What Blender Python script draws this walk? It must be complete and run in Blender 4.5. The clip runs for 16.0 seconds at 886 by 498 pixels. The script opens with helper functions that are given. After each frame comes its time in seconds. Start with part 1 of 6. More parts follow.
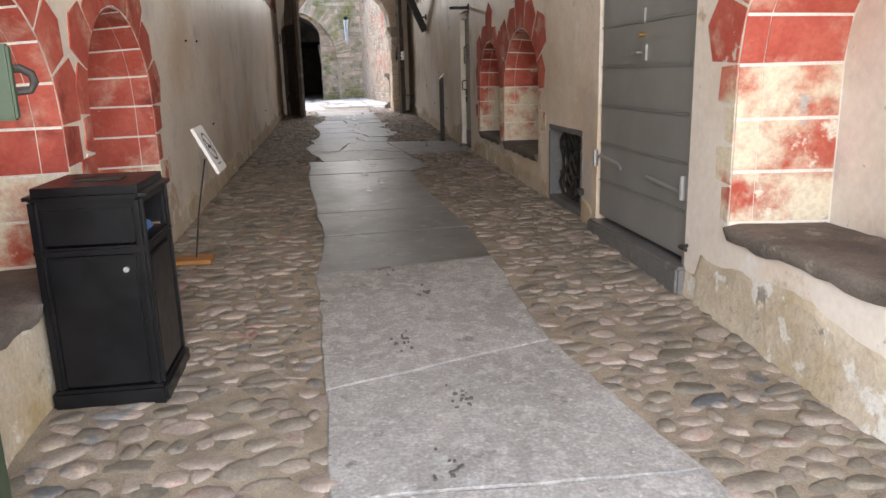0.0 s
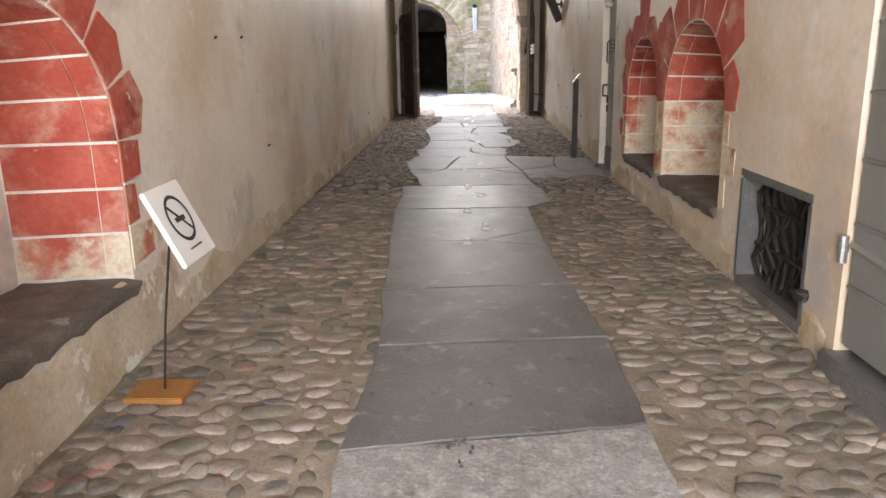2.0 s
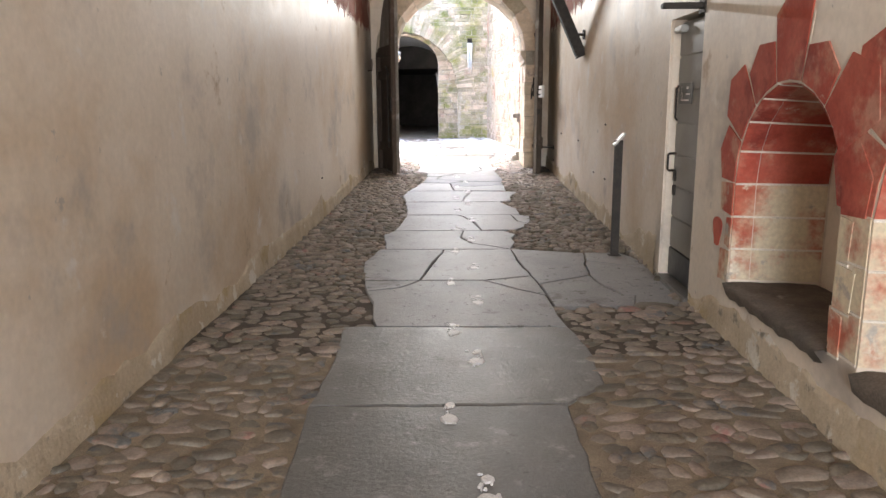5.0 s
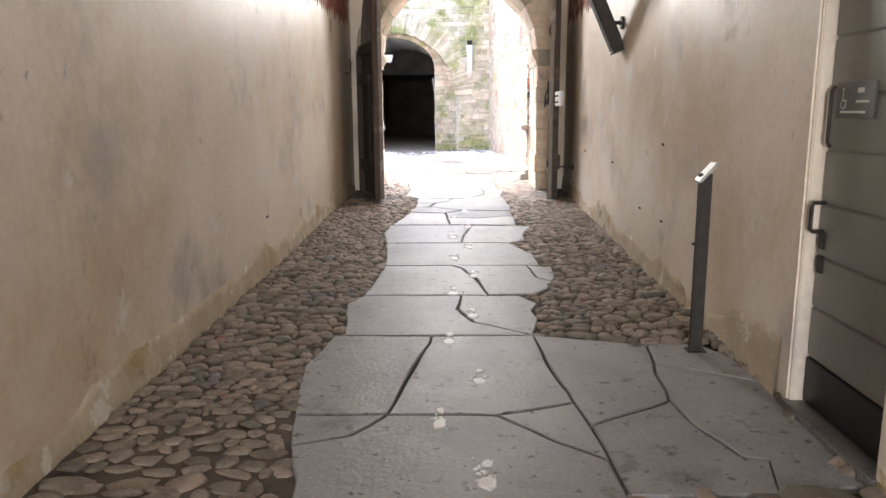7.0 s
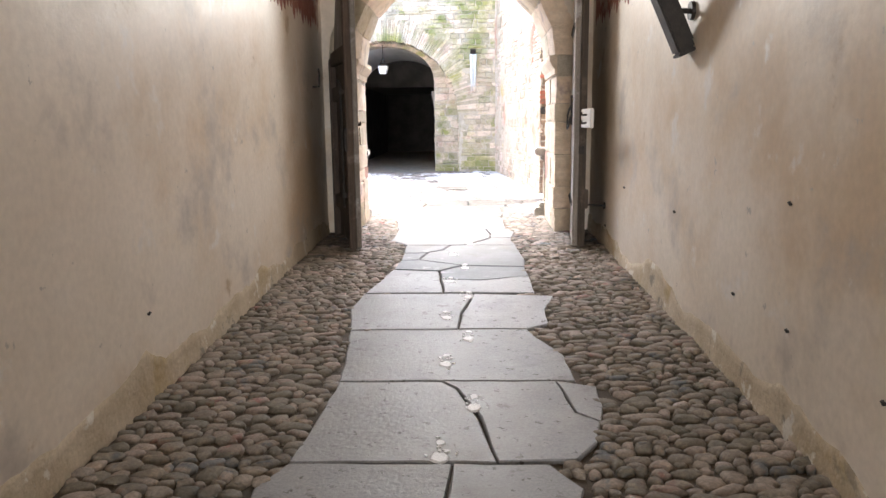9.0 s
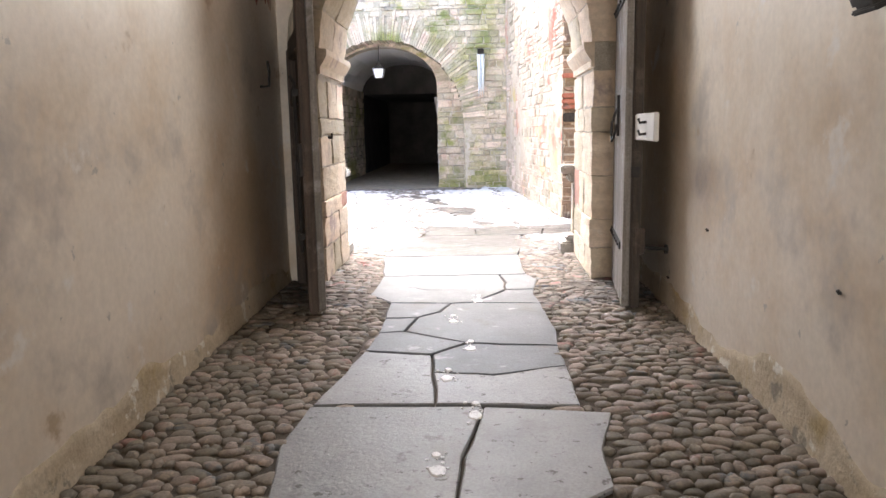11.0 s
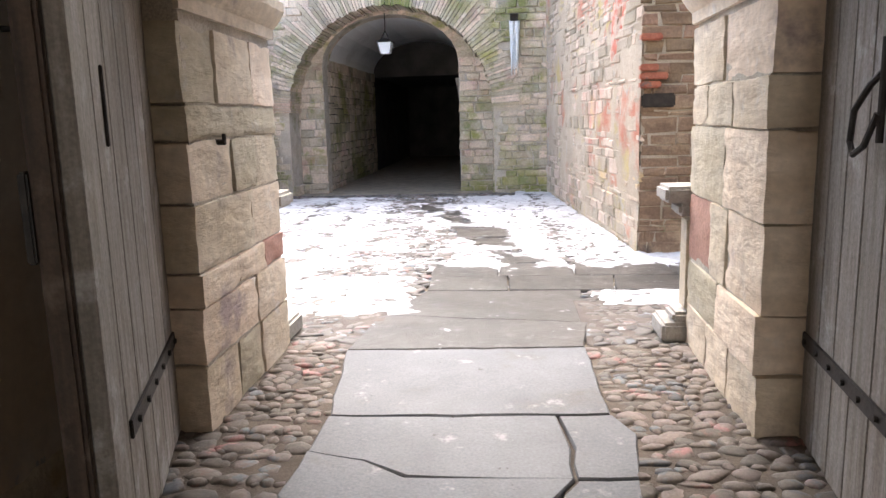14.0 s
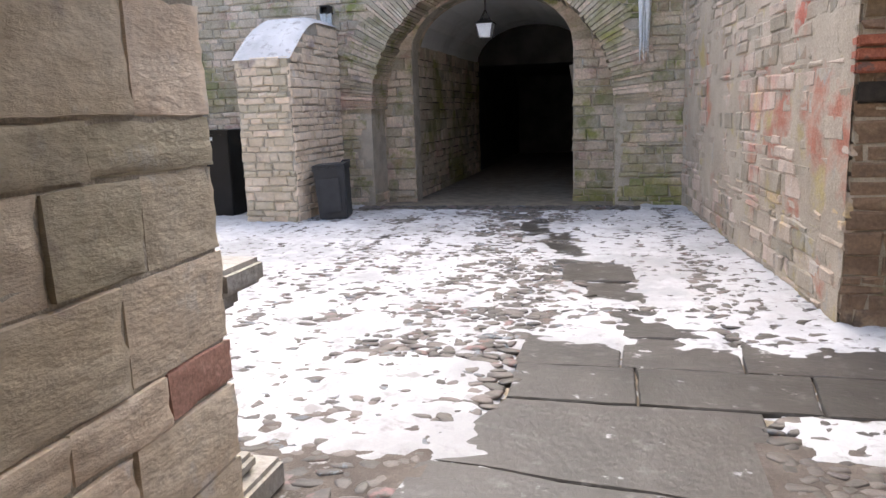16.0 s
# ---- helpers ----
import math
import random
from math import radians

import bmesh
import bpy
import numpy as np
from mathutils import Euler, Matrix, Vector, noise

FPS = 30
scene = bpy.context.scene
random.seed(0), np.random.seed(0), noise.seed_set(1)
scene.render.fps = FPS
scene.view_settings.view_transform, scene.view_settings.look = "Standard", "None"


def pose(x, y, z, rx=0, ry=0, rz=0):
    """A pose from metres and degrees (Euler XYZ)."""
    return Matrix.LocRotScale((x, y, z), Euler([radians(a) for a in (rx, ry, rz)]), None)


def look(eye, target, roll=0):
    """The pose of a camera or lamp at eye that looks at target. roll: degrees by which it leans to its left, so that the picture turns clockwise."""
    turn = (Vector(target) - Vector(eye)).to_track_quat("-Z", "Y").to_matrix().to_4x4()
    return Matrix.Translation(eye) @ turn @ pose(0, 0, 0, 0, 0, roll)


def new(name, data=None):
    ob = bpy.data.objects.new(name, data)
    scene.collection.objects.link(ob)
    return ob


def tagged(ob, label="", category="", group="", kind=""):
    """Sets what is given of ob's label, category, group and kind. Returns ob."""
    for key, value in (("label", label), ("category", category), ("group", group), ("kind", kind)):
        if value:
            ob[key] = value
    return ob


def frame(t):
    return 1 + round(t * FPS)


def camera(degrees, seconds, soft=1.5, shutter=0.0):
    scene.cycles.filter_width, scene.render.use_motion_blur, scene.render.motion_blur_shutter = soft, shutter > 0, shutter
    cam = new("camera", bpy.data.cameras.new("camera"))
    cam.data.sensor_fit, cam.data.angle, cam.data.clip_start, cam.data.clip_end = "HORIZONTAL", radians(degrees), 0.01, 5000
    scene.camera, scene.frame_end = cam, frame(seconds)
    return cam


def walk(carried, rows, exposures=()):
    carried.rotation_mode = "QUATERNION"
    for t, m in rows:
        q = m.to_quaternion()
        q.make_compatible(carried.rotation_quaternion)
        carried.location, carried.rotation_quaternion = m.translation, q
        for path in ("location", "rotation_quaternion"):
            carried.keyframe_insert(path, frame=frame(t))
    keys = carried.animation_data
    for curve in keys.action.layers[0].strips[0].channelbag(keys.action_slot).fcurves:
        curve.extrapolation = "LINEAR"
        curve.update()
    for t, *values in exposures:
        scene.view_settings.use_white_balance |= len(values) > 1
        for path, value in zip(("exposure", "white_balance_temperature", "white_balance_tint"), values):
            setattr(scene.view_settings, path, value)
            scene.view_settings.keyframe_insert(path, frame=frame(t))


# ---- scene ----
cam = camera(62.4, 16.0)
METRES, EYE, TILT, LEAN, TURN = 18.5, 1.5, 0.0, 0.0, -8.0
ROWS = [
    (0.0, 0.0, 0.0, 0.0, -0.37, -13.56, 1.53),
    (0.5, 0.0055, 0.0286, 0.0021, 3.41, -13.03, 1.1),
    (1.0, 0.0064, 0.0591, 0.0033, 6.69, -13.54, 0.23),
    (1.5, 0.0032, 0.0897, 0.0059, 8.12, -14.4, 0.71),
    (2.0, 0.0003, 0.1208, 0.0079, 9.79, -14.19, 0.98),
    (2.5, -0.0048, 0.1527, 0.0088, 10.23, -13.44, 1.11),
    (3.0, -0.0069, 0.1829, 0.0107, 9.94, -11.95, 0.63),
    (3.5, -0.0107, 0.2125, 0.0112, 9.62, -11.43, -0.05),
    (4.0, -0.0139, 0.2421, 0.0126, 9.55, -11.48, 0.06),
    (6.5, -0.0356, 0.3988, 0.0162, 9.44, -11.14, 0.55),
    (7.0, -0.0396, 0.4316, 0.016, 9.41, -10.87, 0.34),
    (7.5, -0.0427, 0.4635, 0.0174, 9.44, -10.58, 0.27),
    (8.0, -0.0456, 0.495, 0.0188, 9.59, -10.42, 0.31),
    (8.5, -0.0508, 0.5264, 0.0204, 9.67, -10.22, 0.5),
    (9.0, -0.0533, 0.5573, 0.0221, 9.85, -9.95, 0.7),
    (9.5, -0.0588, 0.5884, 0.0225, 9.93, -9.59, 0.92),
    (12.0, -0.0772, 0.7438, 0.024, 11.17, -9.25, 1.18),
    (12.5, -0.0818, 0.7759, 0.0247, 11.56, -9.62, 1.31),
    (13.0, -0.0873, 0.808, 0.0249, 11.74, -9.96, 1.46),
    (13.5, -0.0907, 0.8401, 0.0247, 12.14, -10.12, 1.48),
    (14.0, -0.0973, 0.8715, 0.0249, 12.83, -10.22, 1.49),
    (14.5, -0.1024, 0.9001, 0.0267, 13.92, -9.88, 1.65),
    (15.0, -0.1068, 0.93, 0.0275, 16.51, -9.37, 1.92),
    (15.5, -0.1127, 0.9597, 0.0288, 18.59, -10.02, 2.13),
    (16.0, -0.1177, 0.9898, 0.0291, 21.8, -10.69, 1.87),
]
STOPS = [(0.0, 2.8), (1.5, 3.4), (3.5, 3.75), (7.0, 4.05), (9.5, 3.95), (12.0, 3.55), (13.0, 3.35), (14.0, 2.95), (15.0, 2.45), (16.0, 2.05)]
walk(cam, [(t, pose(0, 0, EYE, TILT, LEAN, TURN) @ pose(METRES * x, METRES * y, METRES * z, 90 + pitch, roll, yaw)) for t, x, y, z, yaw, pitch, roll in ROWS], STOPS)

# ---- world, sun, exposure ----
world = bpy.data.worlds.new("overcast_sky")
scene.world = world
world.use_nodes = True
wn, wl = world.node_tree.nodes, world.node_tree.links
sky = wn.new("ShaderNodeTexSky")
sky.sky_type, sky.sun_disc = "NISHITA", False
sky.sun_elevation, sky.sun_rotation = radians(62), radians(-9)
sky.air_density, sky.dust_density = 1.0, 4.0
wl.new(sky.outputs[0], wn["Background"].inputs[0])
wn["Background"].inputs[1].default_value = 0.135
sun = new("sun", bpy.data.lights.new("sun", "SUN"))
sun.data.energy, sun.data.angle, sun.data.color = 0.34, radians(80), (1.0, 0.97, 0.93)
sun.matrix_world = look((-5, 56, 60), (0, 25, 0))
gate_sky = new("entrance_daylight", bpy.data.lights.new("entrance_daylight", "AREA"))
gate_sky.data.shape, gate_sky.data.size, gate_sky.data.size_y = "RECTANGLE", 2.4, 3.0
gate_sky.data.energy, gate_sky.data.color = 42, (1.0, 0.955, 0.93)
gate_sky.matrix_world = look((0.35, -0.75, 1.9), (0.35, 5, 1.3))

# unseen fill lamp added under the arch crown to lift the passage walls
arch_fill = new("gateway_fill_light", bpy.data.lights.new("gateway_fill_light", "AREA"))
arch_fill.data.shape, arch_fill.data.size, arch_fill.data.size_y = "RECTANGLE", 0.7, 0.12
arch_fill.data.energy, arch_fill.data.color, arch_fill.data.spread = 3.0, (1.0, 0.97, 0.94), radians(105)
arch_fill.matrix_world = look((0.3, 19.5, 3.68), (0.3, 13, 1.2))

# ---- materials ----
MATS = {}


def ramp_node(nt, src, a, b):
    r = nt.nodes.new("ShaderNodeMapRange")
    r.interpolation_type = "SMOOTHSTEP"
    r.inputs["From Min"].default_value, r.inputs["From Max"].default_value = a, b
    nt.links.new(src, r.inputs["Value"])
    return r.outputs[0]


def noise_node(nt, vec, scale, detail=4.0, rough=0.55, stretch=None):
    n = nt.nodes.new("ShaderNodeTexNoise")
    n.inputs["Scale"].default_value, n.inputs["Detail"].default_value, n.inputs["Roughness"].default_value = scale, detail, rough
    if stretch:
        m = nt.nodes.new("ShaderNodeMapping")
        m.inputs["Scale"].default_value = stretch
        nt.links.new(vec, m.inputs["Vector"])
        vec = m.outputs[0]
    nt.links.new(vec, n.inputs["Vector"])
    return n.outputs["Fac"]


def mix_node(nt, fac, a, b, mode="MIX"):
    m = nt.nodes.new("ShaderNodeMix")
    m.data_type, m.blend_type = "RGBA", mode
    for sock, v in ((m.inputs[0], fac), (m.inputs[6], a), (m.inputs[7], b)):
        if isinstance(v, (int, float)):
            sock.default_value = v
        elif isinstance(v, tuple):
            sock.default_value = (*v, 1)
        else:
            nt.links.new(v, sock)
    return m.outputs[2]


def material(name, c1, c2, scale=3.0, rough=0.85, metal=0.0, stains=(), bump=0.3, bump_scale=60.0, bump_dist=0.004,
             vary=0.0, island=False, stretch=None, rough_vary=0.1, grain=0.25, bump_stretch=None, gloss=0.5):
    """stains: (colour, scale, from, to) laid on by a noise of that scale."""
    m = bpy.data.materials.new(name)
    m.use_nodes = True
    nt = m.node_tree
    p = nt.nodes["Principled BSDF"]
    geo = nt.nodes.new("ShaderNodeNewGeometry")
    vec = geo.outputs["Position"]
    col = mix_node(nt, ramp_node(nt, noise_node(nt, vec, scale, 5, 0.6, stretch), 0.3, 0.7), c1, c2)
    for i, (c, s, a, b) in enumerate(stains):
        off = nt.nodes.new("ShaderNodeVectorMath")
        off.inputs[1].default_value = (3.7 * i + 1, 5.1 * i, 2.3 * i)
        nt.links.new(vec, off.inputs[0])
        col = mix_node(nt, ramp_node(nt, noise_node(nt, off.outputs[0], s, 6, 0.65), a, b), col, c)
    g = noise_node(nt, vec, bump_scale * 2.2, 3, 0.6)
    gm = nt.nodes.new("ShaderNodeMapRange")
    gm.inputs["From Min"].default_value, gm.inputs["From Max"].default_value = 0.3, 0.7
    gm.inputs["To Min"].default_value, gm.inputs["To Max"].default_value = 1 - grain, 1 + grain
    nt.links.new(g, gm.inputs["Value"])
    hsv = nt.nodes.new("ShaderNodeHueSaturation")
    nt.links.new(col, hsv.inputs["Color"])
    val = gm.outputs[0]
    if vary:
        if island:
            rnd = geo.outputs["Random Per Island"]
        else:
            rnd = nt.nodes.new("ShaderNodeObjectInfo").outputs["Random"]
        vm = nt.nodes.new("ShaderNodeMapRange")
        vm.inputs["To Min"].default_value, vm.inputs["To Max"].default_value = 1 - vary, 1 + vary
        nt.links.new(rnd, vm.inputs["Value"])
        mul = nt.nodes.new("ShaderNodeMath")
        mul.operation = "MULTIPLY"
        nt.links.new(vm.outputs[0], mul.inputs[0])
        nt.links.new(val, mul.inputs[1])
        val = mul.outputs[0]
        hm = nt.nodes.new("ShaderNodeMapRange")
        hm.inputs["To Min"].default_value, hm.inputs["To Max"].default_value = 0.5 + 0.05 * vary, 0.5 - 0.06 * vary
        nt.links.new(rnd, hm.inputs["Value"])
        nt.links.new(hm.outputs[0], hsv.inputs["Hue"])
    nt.links.new(val, hsv.inputs["Value"])
    nt.links.new(hsv.outputs[0], p.inputs["Base Color"])
    rm = nt.nodes.new("ShaderNodeMapRange")
    rm.inputs["To Min"].default_value, rm.inputs["To Max"].default_value = max(0.02, rough - rough_vary), min(1.0, rough + rough_vary)
    nt.links.new(noise_node(nt, vec, scale * 3, 4), rm.inputs["Value"])
    nt.links.new(rm.outputs[0], p.inputs["Roughness"])
    p.inputs["Metallic"].default_value = metal
    p.inputs["Specular IOR Level"].default_value = gloss
    if bump:
        b = nt.nodes.new("ShaderNodeBump")
        b.inputs["Strength"].default_value, b.inputs["Distance"].default_value = bump, bump_dist
        nt.links.new(noise_node(nt, vec, bump_scale, 6, 0.65, bump_stretch), b.inputs["Height"])
        nt.links.new(b.outputs[0], p.inputs["Normal"])
    MATS[name] = m
    return m


PLASTER = material("lime_plaster", (0.735, 0.658, 0.562), (0.815, 0.745, 0.655), 1.1, 0.5,
                   stains=(((0.62, 0.49, 0.345), 0.55, 0.44, 0.7), ((0.5, 0.455, 0.41), 0.9, 0.52, 0.7), ((0.79, 0.75, 0.70), 2.6, 0.6, 0.7), ((0.48, 0.37, 0.25), 2.1, 0.63, 0.72), ((0.5, 0.46, 0.41), 7.0, 0.66, 0.7)),
                   bump=0.2, bump_scale=10, bump_dist=0.012, grain=0.06)
FOOT = material("worn_plaster_foot", (0.46, 0.38, 0.27), (0.60, 0.52, 0.40), 3.0, 0.9,
                stains=(((0.70, 0.67, 0.60), 5.0, 0.58, 0.62), ((0.30, 0.27, 0.22), 4.0, 0.6, 0.66), ((0.42, 0.32, 0.17), 1.5, 0.5, 0.7)),
                bump=0.7, bump_scale=18, bump_dist=0.02, grain=0.1)
RED = material("red_lime_paint", (0.4, 0.065, 0.042), (0.5, 0.12, 0.08), 4.0, 0.8,
               stains=(((0.22, 0.032, 0.024), 2.5, 0.52, 0.7), ((0.55, 0.27, 0.20), 4.0, 0.5, 0.68), ((0.62, 0.55, 0.46), 4.2, 0.66, 0.7)),
               bump=0.3, bump_scale=20, bump_dist=0.008, grain=0.12)
RED_WORN = material("worn_red_lime_paint", (0.42, 0.07, 0.04), (0.55, 0.2, 0.13), 4.0, 0.85,
                    stains=(((0.70, 0.62, 0.46), 2.6, 0.36, 0.56), ((0.45, 0.41, 0.36), 4.5, 0.6, 0.68), ((0.72, 0.66, 0.54), 7.0, 0.58, 0.68)),
                    bump=0.4, bump_scale=20, bump_dist=0.008, grain=0.12)
WHITE_LINE = material("white_lime_line", (0.68, 0.62, 0.54), (0.8, 0.76, 0.7), 8.0, 0.85, bump=0.1)
COBBLE = material("cobblestone", (0.165, 0.14, 0.114), (0.28, 0.24, 0.197), 5.0, 0.72,
                  stains=(((0.13, 0.135, 0.14), 4.0, 0.58, 0.66), ((0.25, 0.15, 0.12), 3.3, 0.6, 0.68), ((0.28, 0.235, 0.18), 9.0, 0.56, 0.64)), bump=0.5, bump_scale=32, bump_dist=0.007, vary=0.36, grain=0.25, rough_vary=0.2)
COBBLE_J = material("cobblestone_field", (0.165, 0.14, 0.114), (0.28, 0.24, 0.197), 5.0, 0.72,
                    stains=(((0.13, 0.135, 0.14), 4.0, 0.58, 0.66), ((0.25, 0.15, 0.12), 3.3, 0.6, 0.68), ((0.28, 0.235, 0.18), 9.0, 0.56, 0.64)), bump=0.5, bump_scale=32, bump_dist=0.007, vary=0.36, island=True, grain=0.2, rough_vary=0.2)
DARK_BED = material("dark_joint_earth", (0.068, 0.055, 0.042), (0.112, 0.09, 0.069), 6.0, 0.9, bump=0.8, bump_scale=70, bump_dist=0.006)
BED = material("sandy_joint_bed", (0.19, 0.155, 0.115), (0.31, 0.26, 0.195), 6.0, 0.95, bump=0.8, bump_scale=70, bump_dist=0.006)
SLAB = material("limestone_slab", (0.115, 0.112, 0.108), (0.155, 0.152, 0.147), 1.6, 0.42,
                stains=(((0.1, 0.095, 0.09), 2.2, 0.52, 0.72), ((0.25, 0.243, 0.233), 9.0, 0.56, 0.72), ((0.07, 0.064, 0.06), 13.0, 0.63, 0.68)),
                bump=0.8, bump_scale=40, bump_dist=0.005, vary=0.12, grain=0.2, rough_vary=0.12, gloss=0.6)
# pale bluish cast of reflected sky is put into this limestone colour
SKY_SHEEN_SLAB = material("sky_sheen_limestone_slab", (0.25, 0.254, 0.264), (0.33, 0.334, 0.345), 1.6, 0.5,
                     stains=(((0.15, 0.148, 0.145), 2.2, 0.55, 0.75), ((0.33, 0.33, 0.335), 9.0, 0.6, 0.72), ((0.09, 0.085, 0.08), 16.0, 0.61, 0.66), ((0.16, 0.155, 0.15), 5.0, 0.6, 0.68)),
                     bump=0.7, bump_scale=34, bump_dist=0.006, vary=0.1, grain=0.16, rough_vary=0.1, gloss=0.45)
STONE = material("dressed_sandstone", (0.53, 0.445, 0.32), (0.63, 0.55, 0.425), 2.5, 0.85,
                 stains=(((0.31, 0.25, 0.22), 1.6, 0.58, 0.7), ((0.30, 0.25, 0.20), 1.8, 0.58, 0.75), ((0.58, 0.53, 0.45), 5.0, 0.6, 0.7)),
                 bump=0.8, bump_scale=8, bump_dist=0.022, vary=0.26, grain=0.12, stretch=(1, 1, 3), bump_stretch=(1, 1, 2.2))
PALE_STONE = material("pale_worn_stone", (0.33, 0.315, 0.285), (0.43, 0.41, 0.375), 4.0, 0.85, stains=(((0.3, 0.28, 0.25), 5.0, 0.56, 0.66), ((0.36, 0.33, 0.28), 2.0, 0.55, 0.7)), bump=0.8, bump_scale=22, bump_dist=0.014, grain=0.15)
PINK_STONE = material("pink_sandstone", (0.36, 0.19, 0.14), (0.45, 0.26, 0.2), 3.0, 0.85, bump=0.5, bump_scale=30, bump_dist=0.008, vary=0.15)
RUBBLE = material("rubble_stone", (0.36, 0.29, 0.215), (0.48, 0.40, 0.31), 2.0, 0.9,
                  stains=(((0.43, 0.22, 0.15), 0.9, 0.55, 0.7), ((0.50, 0.38, 0.17), 1.3, 0.58, 0.72), ((0.21, 0.19, 0.165), 2.2, 0.6, 0.7), ((0.46, 0.41, 0.34), 1.7, 0.58, 0.66)),
                  bump=0.7, bump_scale=25, bump_dist=0.015, vary=0.28, grain=0.18)
# brown rubble, darkened in colour for the shade on the return face
SHADED_RUBBLE = material("shaded_brown_rubble_stone", (0.17, 0.115, 0.075), (0.27, 0.19, 0.125), 2.5, 0.9, stains=(((0.36, 0.28, 0.19), 1.6, 0.56, 0.68), ((0.12, 0.09, 0.07), 3.0, 0.58, 0.7)), bump=0.8, bump_scale=20, bump_dist=0.016, vary=0.3, island=True, grain=0.2, stretch=(1, 1, 3))
RUBBLE_J = material("rubble_stone_field", (0.36, 0.29, 0.215), (0.48, 0.40, 0.31), 2.0, 0.9,
                    stains=(((0.43, 0.22, 0.15), 0.9, 0.55, 0.7), ((0.50, 0.38, 0.17), 1.3, 0.58, 0.72), ((0.21, 0.19, 0.165), 2.2, 0.6, 0.7), ((0.46, 0.41, 0.34), 1.7, 0.58, 0.66)),
                    bump=0.7, bump_scale=25, bump_dist=0.015, vary=0.28, island=True, grain=0.18)
MOSSY = material("mossy_rubble_stone", (0.44, 0.37, 0.275), (0.56, 0.48, 0.375), 2.0, 0.92,
                 stains=(((0.40, 0.29, 0.23), 1.9, 0.52, 0.66), ((0.62, 0.57, 0.48), 3.1, 0.56, 0.7), ((0.23, 0.235, 0.085), 0.7, 0.5, 0.68), ((0.21, 0.225, 0.07), 2.3, 0.52, 0.7), ((0.28, 0.25, 0.21), 3.0, 0.58, 0.7)),
                 bump=0.9, bump_scale=16, bump_dist=0.02, vary=0.3, grain=0.2)
MOSSY_J = material("mossy_rubble_stone_field", (0.44, 0.37, 0.275), (0.56, 0.48, 0.375), 2.0, 0.92,
                 stains=(((0.40, 0.29, 0.23), 1.9, 0.52, 0.66), ((0.62, 0.57, 0.48), 3.1, 0.56, 0.7), ((0.23, 0.235, 0.085), 0.7, 0.5, 0.68), ((0.21, 0.225, 0.07), 2.3, 0.52, 0.7), ((0.28, 0.25, 0.21), 3.0, 0.58, 0.7)),
                 bump=0.9, bump_scale=16, bump_dist=0.02, vary=0.3, island=True, grain=0.2)
DAMP_COBBLE = material("damp_cobblestone", (0.09, 0.075, 0.064), (0.165, 0.138, 0.116), 5.0, 0.68, stains=(((0.1, 0.11, 0.12), 4.0, 0.56, 0.64), ((0.2, 0.11, 0.095), 4.3, 0.57, 0.65)), bump=0.5, bump_scale=32, bump_dist=0.007, vary=0.4, island=True, grain=0.2, rough_vary=0.2)
COURT_COBBLE = material("wet_dark_cobble", (0.058, 0.052, 0.047), (0.12, 0.105, 0.09), 4.0, 0.55, stains=(((0.15, 0.095, 0.083), 6.0, 0.58, 0.64), ((0.13, 0.15, 0.17), 7.0, 0.58, 0.64)), bump=0.35, bump_scale=45, bump_dist=0.005, vary=0.4, island=True, grain=0.2)
COURT_EARTH = material("wet_earth", (0.07, 0.056, 0.046), (0.115, 0.095, 0.08), 5.0, 0.8, stains=(((0.34, 0.33, 0.33), 6.0, 0.6, 0.68),), bump=0.8, bump_scale=60, bump_dist=0.008)
# whiteness here is the painted shine of wet prints
PRINT_SHINE = material("shining_wet_footprint", (0.62, 0.62, 0.63), (0.75, 0.75, 0.76), 9.0, 0.5, bump=0.2)
DAMP = material("damp_footprint", (0.07, 0.065, 0.06), (0.11, 0.1, 0.09), 9.0, 0.6, bump=0.2)
ROUGH_SLAB = material("scuffed_granite_slab", (0.24, 0.23, 0.215), (0.32, 0.31, 0.295), 2.0, 0.7,
                      stains=(((0.37, 0.36, 0.345), 13.0, 0.45, 0.65), ((0.16, 0.15, 0.14), 5.0, 0.6, 0.7), ((0.43, 0.42, 0.405), 30.0, 0.56, 0.68)), bump=0.9, bump_scale=30, bump_dist=0.006, vary=0.08, grain=0.25)
FADED_RED = material("faded_red_paint", (0.26, 0.09, 0.07), (0.36, 0.16, 0.12), 3.0, 0.85, stains=(((0.5, 0.4, 0.33), 3.0, 0.52, 0.62),), bump=0.3)
RENDER_COAT = material("flaking_render", (0.38, 0.31, 0.23), (0.47, 0.40, 0.31), 1.5, 0.92, stains=(((0.42, 0.17, 0.11), 1.0, 0.54, 0.66), ((0.42, 0.33, 0.14), 1.6, 0.54, 0.68), ((0.36, 0.33, 0.28), 3.0, 0.6, 0.7)), bump=0.8, bump_scale=30, bump_dist=0.012, grain=0.15)
BRICK = material("weathered_red_brick", (0.30, 0.09, 0.055), (0.42, 0.16, 0.1), 9.0, 0.9, stains=(((0.2, 0.12, 0.1), 8.0, 0.58, 0.66),), bump=0.6, bump_scale=40, bump_dist=0.008)
RED_PLASTER = material("red_plaster", (0.44, 0.11, 0.07), (0.54, 0.2, 0.14), 3.0, 0.9, stains=(((0.5, 0.38, 0.3), 3.5, 0.5, 0.6),), bump=0.7, bump_scale=30, bump_dist=0.012, grain=0.15)
MORTAR = material("lime_mortar", (0.36, 0.32, 0.26), (0.5, 0.45, 0.37), 4.0, 0.95, stains=(((0.2, 0.19, 0.1), 1.4, 0.55, 0.7),), bump=0.8, bump_scale=40, bump_dist=0.01)
